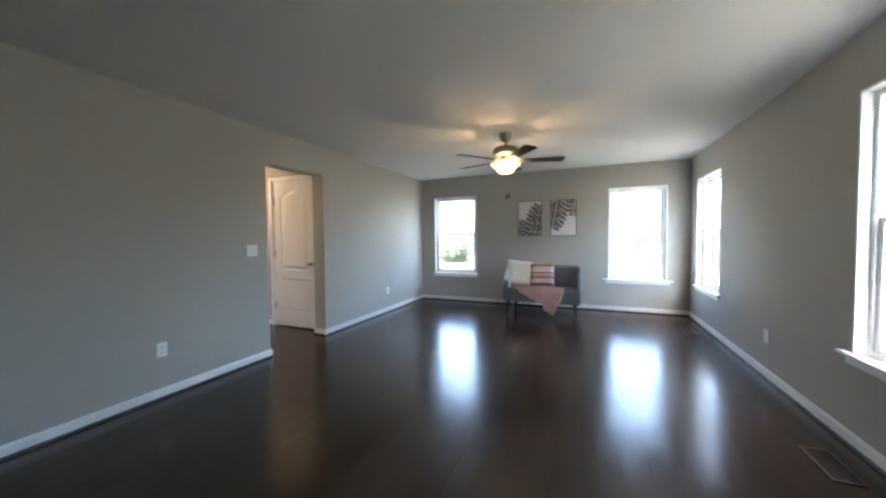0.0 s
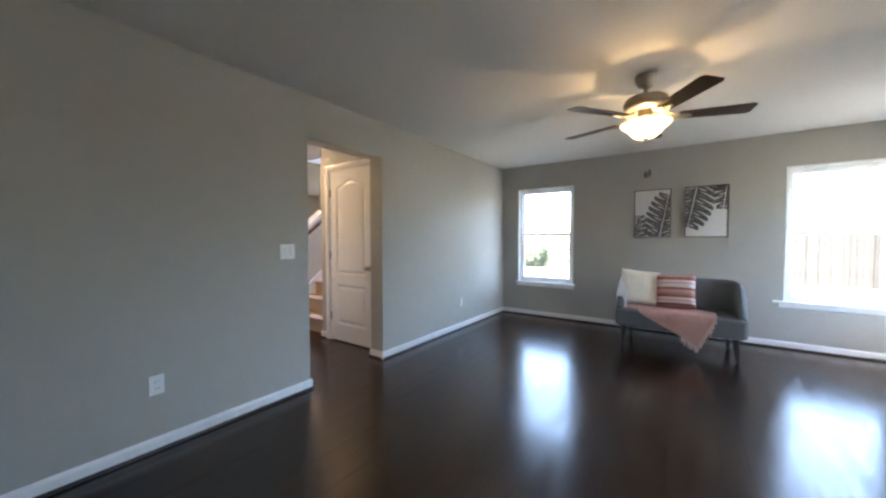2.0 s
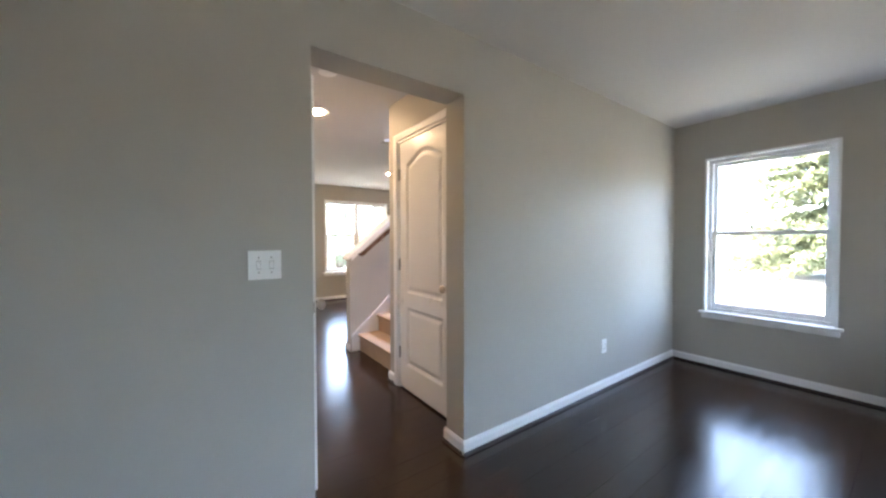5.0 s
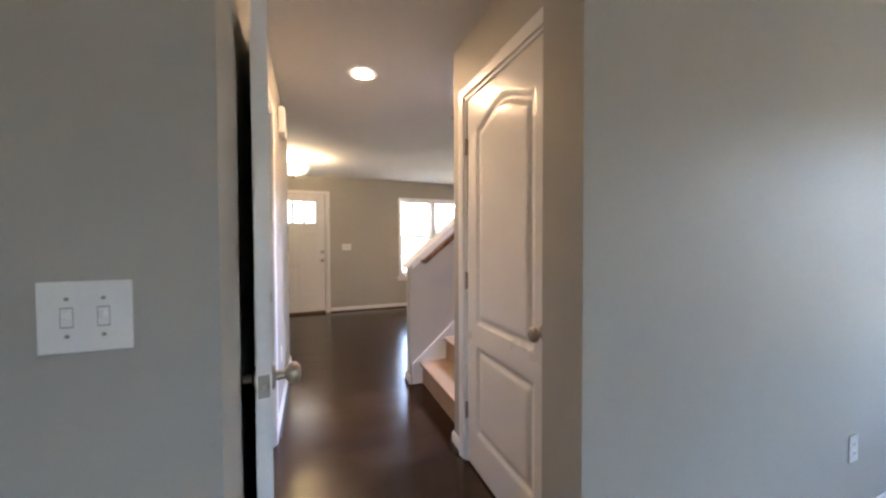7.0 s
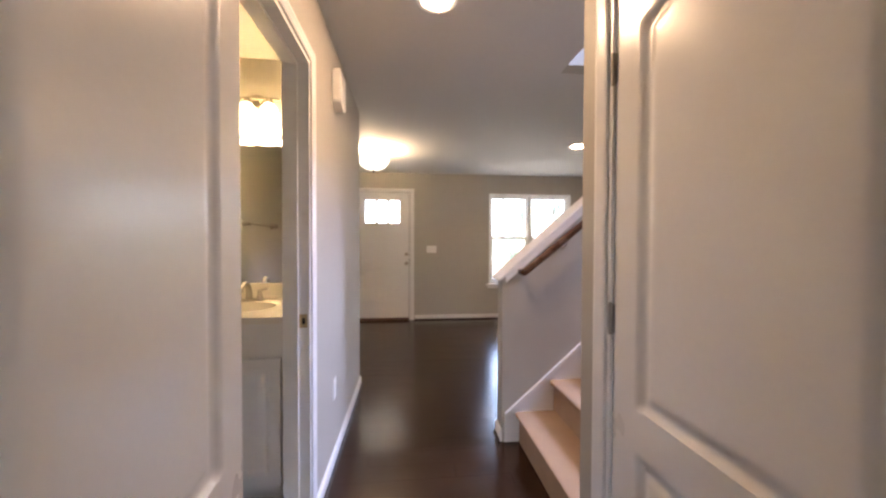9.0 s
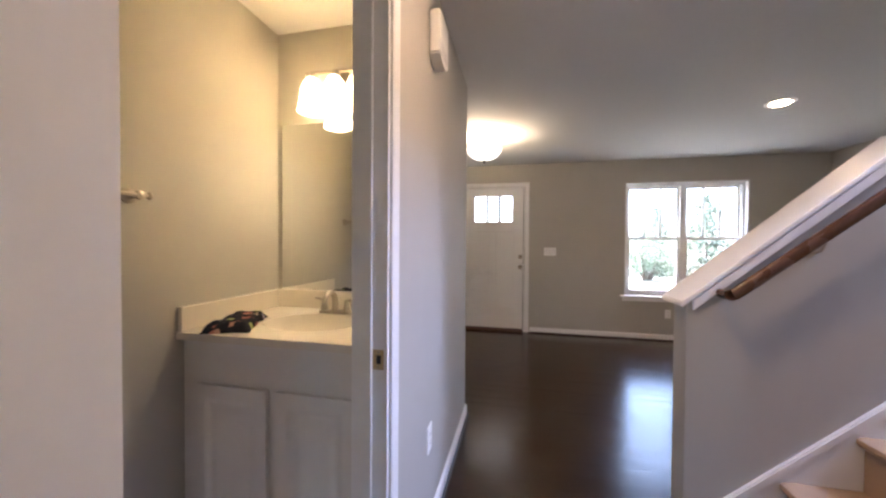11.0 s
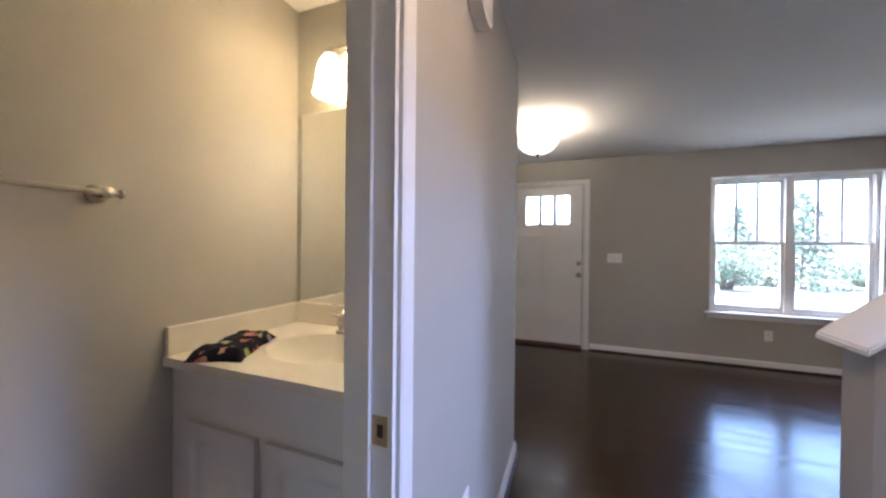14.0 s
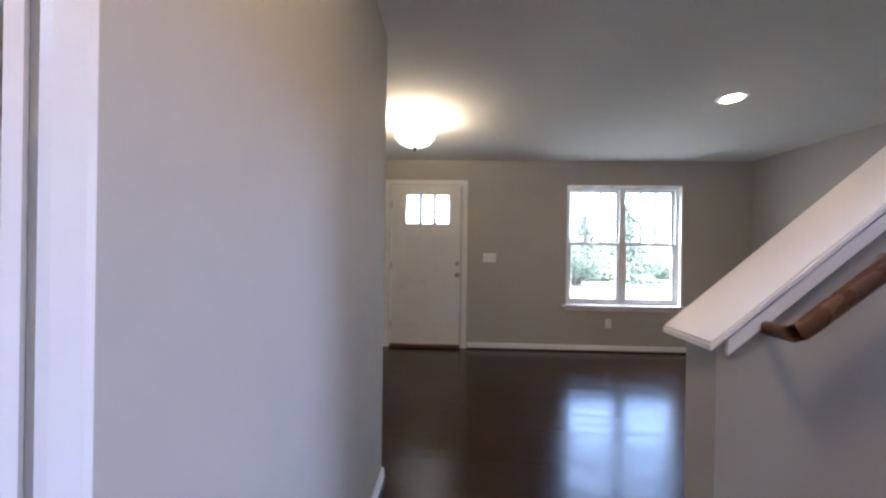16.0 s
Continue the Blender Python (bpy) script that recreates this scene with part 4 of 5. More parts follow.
# ---- settee with its cushions and throw ----
def settee():
    s = thing("settee", pose(2.48, 2.27, 0), "grey upholstered curved-back settee on black tapered legs", "sofa")
    W, D = 0.59, 0.31
    part("seat", boxed(-W + 0.006, W - 0.006, -D, D - 0.06, 0.236, 0.432, bevel=0.03, seg=4), GREYCLOTH, s, smooth=True)
    part("seat_rail", boxed(-W + 0.03, W - 0.03, -D + 0.02, D - 0.03, 0.226, 0.27, bevel=0.015, seg=3), GREYCLOTH, s, smooth=True)
    # wrap-round back: a path round three sides, with its top falling to the front
    path = []
    R = 0.26
    for i in range(9):
        path.append((-W, -D + 0.02 + (2 * D - R - 0.02) * i / 8))
    for i in range(1, 9):
        a = math.pi - i / 8 * math.pi / 2
        path.append((-W + R + R * math.cos(a), D - R + R * math.sin(a)))
    for i in range(1, 14):
        path.append((-W + R + (2 * W - 2 * R) * i / 14, D))
    for i in range(0, 9):
        a = math.pi / 2 - i / 8 * math.pi / 2
        path.append((W - R + R * math.cos(a), D - R + R * math.sin(a)))
    for i in range(1, 9):
        path.append((W, D - R - (2 * D - R - 0.02) * i / 8))
    P = [Vector((x, y, 0)) for x, y in path]
    bm = bmesh.new()
    rings = []
    n = len(P)
    for i, p in enumerate(P):
        d = (P[min(i + 1, n - 1)] - P[max(i - 1, 0)]).normalized()
        inward = Vector((d.y, -d.x, 0))
        s_y = (p.y + D) / (2 * D)
        q = min(1.0, max(0.0, s_y / 0.92))
        top = 0.44 + 0.345 * (1 - (1 - q) ** 2.1)
        t = 0.075
        lean = -0.03 * s_y
        sec = [(0.0, 0.25), (0.0, top - 0.045), (0.012, top - 0.014), (0.035, top), (0.055, top - 0.010), (t, top - 0.045), (t, 0.255)]
        rings.append([bm.verts.new(p + inward * (u + lean * (v - 0.3)) + Vector((0, 0, v))) for u, v in sec])
    k = 7
    for a, b in zip(rings, rings[1:]):
        for i in range(k):
            bm.faces.new((a[i], a[(i + 1) % k], b[(i + 1) % k], b[i]))
    bm.faces.new(rings[0])
    bm.faces.new(rings[-1][::-1])
    bmesh.ops.subdivide_edges(bm, edges=[e for e in bm.edges if abs(e.verts[0].co.z - e.verts[1].co.z) > 0.12], cuts=2)
    part("backrest", bm, GREYCLOTH, s, smooth=True)
    for x, y in ((-0.50, -0.275), (0.50, -0.275), (-0.47, 0.21), (0.47, 0.21)):
        dx, dy = 0.016 * (1 if x > 0 else -1), 0.016 if y > 0 else -0.055
        bm = tube(bmesh.new(), [(x + dx, y + dy, 0.002), (x + dx * 0.6, y + dy * 0.6, 0.08), (x, y, 0.232)], [0.016, 0.024, 0.032], 14)
        part("leg", bm, BLACKWOOD, s, "black tapered wooden leg", True)


settee()


def cushion(name, m, size, thick, mat, label, ribs=0):
    bm = bmesh.new()
    n = 36
    front, rear = [], []
    for sgn, store in ((-1, front), (1, rear)):
        for j in range(n + 1):
            row = []
            for i in range(n + 1):
                u, v = 2 * i / n - 1, 2 * j / n - 1
                pinch = 1 - 0.08 * (1 - abs(u * v)) * (abs(u) ** 4 + abs(v) ** 4) * 0.5
                bulge = ((1 - u ** 4) * (1 - v ** 4)) ** 0.5
                x, z = u * size * 0.5 * pinch, v * size * 0.5 * pinch
                y = sgn * (0.006 + thick * 0.5 * bulge) + 0.006 * noise.noise((x * 9, z * 9, sgn * 3 + size))
                if ribs:
                    y += sgn * 0.006 * abs(math.sin(u * ribs)) * bulge
                row.append(bm.verts.new((x, y, z)))
            store.append(row)
        for j in range(n):
            for i in range(n):
                bm.faces.new((store[j][i], store[j][i + 1], store[j + 1][i + 1], store[j + 1][i]))
    for j in range(n):
        bm.faces.new((front[j][0], front[j + 1][0], rear[j + 1][0], rear[j][0]))
        bm.faces.new((front[j][n], front[j + 1][n], rear[j + 1][n], rear[j][n]))
        bm.faces.new((front[0][j], front[0][j + 1], rear[0][j + 1], rear[0][j]))
        bm.faces.new((front[n][j], front[n][j + 1], rear[n][j + 1], rear[n][j]))
    ob = part(name, bm, mat, smooth=True)
    ob.matrix_basis = m
    return tagged(ob, label, "cushion", "cushions on the settee")


cushion("cushion", pose(2.105, 2.315, 0.655, rx=-19, ry=6, rz=16), 0.425, 0.16, CREAM, "cream ribbed knit cushion leaning on the settee back", ribs=16)
cushion("cushion", pose(2.468, 2.305, 0.640, rx=-19, ry=-2, rz=-3), 0.385, 0.17, STRIPES, "red, pink and white striped cushion on the settee")


def throw():
    bm = bmesh.new()
    nx, nv = 44, 40
    x0, x1 = 1.985, 2.83
    yb, yf, zs = 2.44, 1.955, 0.434

    def hang(x):
        if x < 2.12:
            return 0.0
        if x < 2.66:
            return 0.295 * (x - 2.12) / 0.54
        return max(0.0, 0.295 * (1 - (x - 2.66) / 0.15))

    def at(x, d):
        # d: metres from the rear edge towards and over the front edge
        flat = yb - yf
        r = 0.035
        wr = 0.006 * noise.noise((x * 9, d * 7, 1.7)) + 0.004 * math.sin(x * 26 + d * 14)
        if d < flat - r:
            return Vector((x, yb - d, zs + 0.006 + max(0.0, wr)))
        q = (d - (flat - r)) / r
        if q < math.pi / 2:
            return Vector((x, yf + r - r * math.sin(q) - 0.006, zs - r + r * math.cos(q) + 0.006))
        return Vector((x + 0.02 * (q - 1.57) * 0.1, yf - 0.010 - abs(wr) * 2.2, zs - r - (q - math.pi / 2) * r))
    rows = []
    for i in range(nx + 1):
        x = x0 + (x1 - x0) * i / nx
        start = 0.0 if x < 2.6 else 0.18 * (x - 2.6) / 0.23 + 0.05
        end = (yb - yf) + hang(x) - (0.02 if hang(x) < 0.01 else 0)
        if x < 2.12:
            end = (yb - yf) - 0.05 - 0.35 * (2.12 - x)
        rows.append([bm.verts.new(at(x, start + (end - start) * j / nv)) for j in range(nv + 1)])
    for a, b in zip(rows, rows[1:]):
        for j in range(nv):
            bm.faces.new((a[j], a[j + 1], b[j + 1], b[j]))
    ends = [rows[i][nv].co.copy() for i in range(nx + 1)]
    ob = new("throw_blanket", solid(bm, "throw_blanket", BLUSH, True))
    mod = ob.modifiers.new("thick", "SOLIDIFY")
    mod.thickness = 0.006
    mod.offset = 1
    tagged(ob, "blush pink woven throw draped over the settee front", "blanket")
    # tassels along the right edge, and over the arm
    rnd = random.Random(4)
    tips = [ends[i].lerp(ends[i + 1], q / 3) for i in range(28, nx) for q in range(3)]
    bm = bmesh.new()
    for p in tips:
        l = rnd.uniform(0.05, 0.085)
        sx = rnd.uniform(-0.006, 0.012)
        y = min(p.y, 1.944) - 0.002
        tube(bm, [(p.x, y, p.z + 0.004), (p.x + sx * 0.5, y - 0.003, p.z - l * 0.5), (p.x + sx, y - 0.002, p.z - l)], [0.0040, 0.0052, 0.0036], 5)
    part("fringe", bm, FRINGE, ob, "pale knotted fringe", True)


throw()
bm = bmesh.new()
rows = []
for i in range(15):
    row = []
    y = 2.06 + 0.34 * i / 14
    s_y = (y - 1.96) / 0.62
    top = 0.44 + 0.345 * (1 - (1 - min(1.0, s_y / 0.92)) ** 2.1) + 0.006
    for u, v in ((1.876 - 0.004, top - 0.16 - 0.04 * math.sin(i)), (1.874, top - 0.08), (1.878, top - 0.03), (1.895, top + 0.003), (1.925, top + 0.006), (1.950, top + 0.0), (1.973, top - 0.05), (1.978, top - 0.13), (1.985, top - 0.22 + 0.02 * s_y)):
        row.append(bm.verts.new((u, y + 0.006 * math.sin(v * 40), v)))
    rows.append(row)
for a, b in zip(rows, rows[1:]):
    for i in range(8):
        bm.faces.new((a[i], a[i + 1], b[i + 1], b[i]))
arm_throw = new("arm_cloth", solid(bm, "arm_cloth", PALECLOTH, True))
mod = arm_throw.modifiers.new("thick", "SOLIDIFY")
mod.thickness = 0.005
tagged(arm_throw, "pale grey-white cloth laid over the settee arm", "blanket")


# ---- pictures ----
def split_leaf(bm, root, tip, half, fingers, bend, clip):
    """A split leaf: a midrib with curved fingers on either side, kept inside the clip box."""
    r, t = Vector((*root, 0)), Vector((*tip, 0))
    d = t - r
    L = d.length
    d.normalize()
    side = Vector((-d.y, d.x, 0))

    def keep(p):
        return (min(max(p.x, clip[0]), clip[1]), min(max(p.y, clip[2]), clip[3]))

    def poly(pts):
        q = [keep(p) for p in pts]
        area = sum(a[0] * b[1] - b[0] * a[1] for a, b in zip(q, q[1:] + q[:1]))
        if abs(area) < 2e-6:
            return
        bm.faces.new([bm.verts.new((x, 0, z)) for x, z in q])
    for s in (-1, 1):
        for k in range(fingers):
            mid = (k + 0.5) / fingers
            reach = half * math.sqrt(max(0.03, 1 - ((mid - 0.3) / 0.74) ** 2))
            up, dn, ceu, ced = [], [], [], []
            for j in range(13):
                q = j / 12
                c = r + d * (L * mid + bend * (0.40 * q + 0.25 * q * q) * reach) + side * s * (0.006 + reach * q)
                # slits open from near the midrib out to the edge, where the lobes end bluntly
                h = 0.5 / fingers * L * (1.0 - 0.32 * max(0.0, (q - 0.15) / 0.85) ** 0.7) * (1 - max(0.0, (q - 0.85) / 0.15) ** 2.0 * 0.5)
                # pale vein along the inner half, a long pale hole in every other finger
                vein = 0.0003 + 0.0016 * max(0.0, 1 - q / 0.7)
                if k % 2 and 0.15 < q < 0.5:
                    vein = 0.30 * h
                up.append(c + d * h)
                dn.append(c - d * h)
                ceu.append(c + d * vein)
                ced.append(c - d * min(vein, 0.002))
            for j in range(12):
                poly([ceu[j], ceu[j + 1], up[j + 1], up[j]])
                poly([dn[j], dn[j + 1], ced[j + 1], ced[j]])
    poly([r - side * 0.004, t - side * 0.001, t + side * 0.001, r + side * 0.004])
    return bm


def picture(m, w, h, leaves, label):
    o = thing("framed_print", m, label, "picture", "leaf prints")
    f = 0.012
    bm = bmesh.new()
    box(bm, 0, w, -0.034, 0, 0, f, bevel=0.001, seg=1)
    box(bm, 0, w, -0.034, 0, h - f, h, bevel=0.001, seg=1)
    box(bm, 0, f, -0.034, 0, f, h - f, bevel=0.001, seg=1)
    box(bm, w - f, w, -0.034, 0, f, h - f, bevel=0.001, seg=1)
    part("frame", bm, OAKFRAME, o, "thin brown wooden frame")
    part("canvas", boxed(f, w - f, -0.026, -0.006, f, h - f), CANVAS, o, "white canvas")
    for i, lf in enumerate(leaves):
        bm = split_leaf(bmesh.new(), *lf, (f + 0.002, w - f - 0.002, f + 0.002, h - f - 0.002))
        part("printed_leaf", bm, INK, o, "charcoal split leaf print", at=pose(0, -0.0275 - 0.0008 * i, 0))
    return o


picture(pose(1.972, LY1, 1.268), 0.424, 0.64, [((0.29, -0.05), (0.395, 0.56), 0.205, 8, 0.65), ((-0.03, -0.08), (0.035, 0.30), 0.155, 6, 0.6)], "framed print of dark tropical leaves low on white")
picture(pose(2.540, LY1, 1.268), 0.436, 0.64, [((0.14, 0.74), (0.035, 0.13), 0.21, 8, 0.65), ((0.43, 0.80), (0.385, 0.35), 0.12, 6, 0.6)], "framed print of dark tropical leaves hanging over white")


# ---- washroom ----
def vanity():
    v = thing("vanity_cabinet", pose(-2.33, -1.84, 0), "white two-door vanity cabinet under a cultured marble top", "cabinet")
    D, Wd = 0.555, 0.83
    part("side_panel", boxed(0.0, D, 0.0, 0.018, 0.004, 0.895), CABINET, v)
    part("side_panel", boxed(0.0, D, Wd - 0.018, Wd, 0.004, 0.895), CABINET, v)
    part("toe_kick", boxed(0.0, D - 0.06, 0.018, Wd - 0.018, 0.005, 0.10), CABINET, v)
    part("back_panel", boxed(0.0, 0.012, 0.018, Wd - 0.018, 0.10, 0.895), CABINET, v)
    v_face = [(0.018, 0.07), (Wd - 0.07, Wd - 0.018), (Wd / 2 - 0.03, Wd / 2 + 0.03)]
    part("top_rail", boxed(D - 0.018, D, 0.018, Wd - 0.018, 0.70, 0.895), CABINET, v)
    for y0, y1 in v_face:
        part("stile", boxed(D - 0.018, D, y0, y1, 0.10, 0.70), CABINET, v)
    for y0, y1 in ((0.07, Wd / 2 - 0.03), (Wd / 2 + 0.03, Wd - 0.07)):
        part("bottom_rail", boxed(D - 0.018, D, y0, y1, 0.10, 0.13), CABINET, v)
    panels = lambda w, h: [[(0.055, 0.055), (w - 0.055, 0.055), (w - 0.055, h - 0.055), (0.055, h - 0.055)]]
    for y0, y1 in ((0.068, 0.395), (0.435, 0.762)):
        w, h = y1 - y0, 0.615
        X, Y, Z = panel_face(w, h, panels(w, h), 0.009, 0.008)
        bm = bmesh.new()
        nz, nx = X.shape
        g = [[bm.verts.new((D + 0.0195 - Y[j, i], y0 + X[j, i], 0.112 + Z[j, i])) for i in range(nx)] for j in range(nz)]
        for j in range(nz - 1):
            for i in range(nx - 1):
                bm.faces.new((g[j][i], g[j][i + 1], g[j + 1][i + 1], g[j + 1][i]))
        rim = [g[0][i] for i in range(nx)] + [g[j][-1] for j in range(1, nz)] + [g[-1][i] for i in range(nx - 2, -1, -1)] + [g[j][0] for j in range(nz - 2, 0, -1)]
        rear = [bm.verts.new((D + 0.001, q.co.y, q.co.z)) for q in rim]
        for i in range(len(rim)):
            j = (i + 1) % len(rim)
            bm.faces.new((rim[i], rim[j], rear[j], rear[i]))
        part("door", bm, CABINET, v, "white raised-panel cabinet door", True)


vanity()


def basin_top():
    c = thing("countertop", pose(-2.33, -1.84, 0.90), "ivory cultured marble vanity top with an oval basin", "countertop")
    D, Wd, t = 0.587, 0.828, 0.03
    cx, cy, rx, ry, depth = 0.30, 0.415, 0.170, 0.220, 0.155
    bm = bmesh.new()
    n = 64
    # ring mesh: rim of the basin out to the edge of the top
    rings = []
    for r in (1.0, 0.96, 0.90, 0.80, 0.65, 0.45, 0.2, 0.05):
        z = t - depth * (1 - r ** 2.6) ** 0.75 if r < 1 else t
        rings.append([bm.verts.new((cx + rx * r * math.cos(a), cy + ry * r * math.sin(a), z)) for a in [2 * math.pi * i / n for i in range(n)]])
    for a, b in zip(rings, rings[1:]):
        for i in range(n):
            bm.faces.new((a[i], a[(i + 1) % n], b[(i + 1) % n], b[i]))
    bm.faces.new(rings[-1])

    def border(a):
        dx, dy = math.cos(a), math.sin(a)
        s = min((D - cx) / dx if dx > 1e-6 else (-cx / dx if dx < -1e-6 else 9), (Wd - cy) / dy if dy > 1e-6 else (-cy / dy if dy < -1e-6 else 9))
        return cx + dx * s, cy + dy * s
    angs = [2 * math.pi * i / n for i in range(n)]
    corners = [math.atan2(y - cy, x - cx) % (2 * math.pi) for x in (0, D) for y in (0, Wd)]
    for ca in corners:
        k = min(range(n), key=lambda i: abs(angs[i] - ca))
        angs[k] = ca
    outer = [border(a) for a in angs]
    top = [bm.verts.new((x, y, t)) for x, y in outer]
    low = [bm.verts.new((x, y, 0)) for x, y in outer]
    for i in range(n):
        j = (i + 1) % n
        bm.faces.new((rings[0][i], top[i], top[j], rings[0][j]))
        bm.faces.new((top[i], low[i], low[j], top[j]))
    part("top", bm, CULTURED, c, smooth=True)
    part("backsplash", boxed(0.001, 0.02, 0.0, Wd, t + 0.0005, t + 0.098, bevel=0.004), CULTURED, c)
    part("sidesplash", boxed(0.0205, D - 0.005, 0.001, 0.02, t + 0.0005, t + 0.098, bevel=0.004), CULTURED, c)
    part("drain", lathe(bmesh.new(), [(0.0, t - depth + 0.005), (0.018, t - depth + 0.005), (0.022, t - depth + 0.002)], 20, at=(cx, cy, 0)), NICKEL, c, "nickel drain", True)


basin_top()


def faucet():
    f = thing("faucet", pose(-2.225, -1.425, 0.931), "brushed nickel faucet with two levers", "faucet")
    part("base", boxed(-0.024, 0.024, -0.082, 0.082, 0.0, 0.016, bevel=0.007, seg=3), NICKEL, f, smooth=True)
    pts = [(0, 0, 0.012), (0.0, 0, 0.055), (0.012, 0, 0.092), (0.040, 0, 0.112), (0.072, 0, 0.106), (0.098, 0, 0.082), (0.106, 0, 0.066)]
    part("spout", tube(bmesh.new(), pts, [0.020, 0.017, 0.0155, 0.0145, 0.0135, 0.0125, 0.0125], 16), NICKEL, f, smooth=True)
    for s in (-1, 1):
        bm = lathe(bmesh.new(), [(0.019, 0.012), (0.017, 0.030), (0.012, 0.050), (0.013, 0.062), (0.008, 0.070), (0.0, 0.072)], 18, at=(0, s * 0.062, 0))
        tube(bm, [(0, s * 0.062, 0.062), (0.0, s * 0.085, 0.070), (0.002, s * 0.112, 0.074)], [0.0075, 0.0065, 0.0055], 10)
        part("lever", bm, NICKEL, f, smooth=True)
    part("lift_rod", tube(bmesh.new(), [(-0.016, 0, 0.014), (-0.016, 0, 0.085)], 0.003, 8), NICKEL, f, smooth=True)


faucet()

mr = thing("wall_mirror", pose(-2.33, -1.81, 1.027), "frameless wall mirror over the vanity", "mirror")
part("glass", boxed(0.0005, 0.005, 0, 0.74, 0, 0.908), MIRROR, mr)
for y in (0.2, 0.55):
    part("clip", boxed(0.0005, 0.008, y - 0.012, y + 0.012, -0.006, 0.006), NICKEL, mr)


def vanity_light():
    v = thing("vanity_light", pose(-2.33, -1.42, 2.155), "lit three-shade nickel bath bar above the mirror", "wall light")
    bm = bmesh.new()
    lathe(bm, [(0.055, 0.0005), (0.055, 0.010), (0.045, 0.018), (0.012, 0.020)], 28, axis="x")
    bmesh.ops.scale(bm, verts=bm.verts[:], vec=(1, 1.5, 1))
    part("backplate", bm, NICKEL, v, smooth=True)
    part("bar", boxed(0.095, 0.111, -0.178, 0.178, -0.012, 0.002, bevel=0.004), NICKEL, v)
    for s in (-1, 1):
        part("arm", tube(bmesh.new(), [(0.012, s * 0.03, 0.0), (0.05, s * 0.045, 0.02), (0.10, s * 0.06, -0.006)], 0.006, 8), NICKEL, v, smooth=True)
    for y in (-0.125, 0.0, 0.125):
        sh = part("socket", lathe(bmesh.new(), [(0.022, -0.052), (0.024, -0.03), (0.014, -0.010)], 18, at=(0.120, y, 0)), NICKEL, v, smooth=True)
        prof = [(0.024, -0.045), (0.040, -0.070), (0.052, -0.105), (0.056, -0.150), (0.064, -0.195), (0.069, -0.215), (0.064, -0.214), (0.052, -0.150), (0.047, -0.105), (0.036, -0.072), (0.020, -0.05)]
        part("shade", lathe(bmesh.new(), [(r * 1.05, z * 0.98) for r, z in prof], 26, at=(0.125, y, 0)), VANITYGLASS, sh, "glowing frosted bell shade", True)


vanity_light()

tb = thing("towel_bar", pose(-1.585, -1.84, 1.445), "brushed nickel towel bar on the washroom wall", "towel bar")
part("bar", tube(bmesh.new(), [(-0.012, 0.055, 0), (0.62, 0.055, 0)], 0.008, 12), NICKEL, tb, smooth=True)
for x in (0.012, 0.60):
    bm = lathe(bmesh.new(), [(0.027, 0.001), (0.027, 0.007), (0.020, 0.012), (0.013, 0.020), (0.012, 0.045), (0.016, 0.052), (0.016, 0.062), (0.0, 0.067)], 20, at=(x, 0, 0), axis="y")
    part("post", bm, NICKEL, tb, smooth=True)
bm = lathe(bmesh.new(), [(0.009, -0.004), (0.013, -0.010), (0.010, -0.018), (0.0, -0.020)], 14, at=(-0.008, 0.055, 0), axis="x")
part("end_cap", bm, NICKEL, tb, smooth=True)


def folded_cloth():
    bm = bmesh.new()
    nx, ny = 44, 30
    L, Wd = 0.30, 0.175

    def lay(i, j, up):
        u, v = i / nx, j / ny
        x, y = (u - 0.5) * L, (v - 0.5) * Wd
        y *= 1 - 0.22 * u
        edge = min(1.0, (min(u, 1 - u) * 9)) * min(1.0, (min(v, 1 - v) * 7))
        bump = 0.036 * edge ** 0.5 + 0.010 * noise.noise((x * 17, y * 20, 3.1)) * edge + 0.006 * noise.noise((x * 45, y * 45, 8)) * edge
        x += 0.010 * noise.noise((y * 18, 2, x * 4))
        y += 0.012 * noise.noise((x * 16, 5, y * 4))
        return (x, y, 0.001 + (max(0.003, bump) if up else 0.0))
    g = [[bm.verts.new(lay(i, j, True)) for i in range(nx + 1)] for j in range(ny + 1)]
    b = [[bm.verts.new(lay(i, j, False)) for i in range(nx + 1)] for j in range(ny + 1)]
    for j in range(ny):
        for i in range(nx):
            bm.faces.new((g[j][i], g[j][i + 1], g[j + 1][i + 1], g[j + 1][i]))
            bm.faces.new((b[j][i], b[j + 1][i], b[j + 1][i + 1], b[j][i + 1]))
    for i in range(nx):
        bm.faces.new((g[0][i], b[0][i], b[0][i + 1], g[0][i + 1]))
        bm.faces.new((g[ny][i], g[ny][i + 1], b[ny][i + 1], b[ny][i]))
    for j in range(ny):
        bm.faces.new((g[j][0], g[j + 1][0], b[j + 1][0], b[j][0]))
        bm.faces.new((g[j][nx], b[j][nx], b[j + 1][nx], g[j + 1][nx]))
    ob = part("folded_cloth", bm, FLORAL, smooth=True)
    ob.matrix_basis = pose(-1.90, -1.695, 0.9305, rz=203)
    tagged(ob, "crumpled black floral cloth lying on the vanity top", "cloth")


folded_cloth()


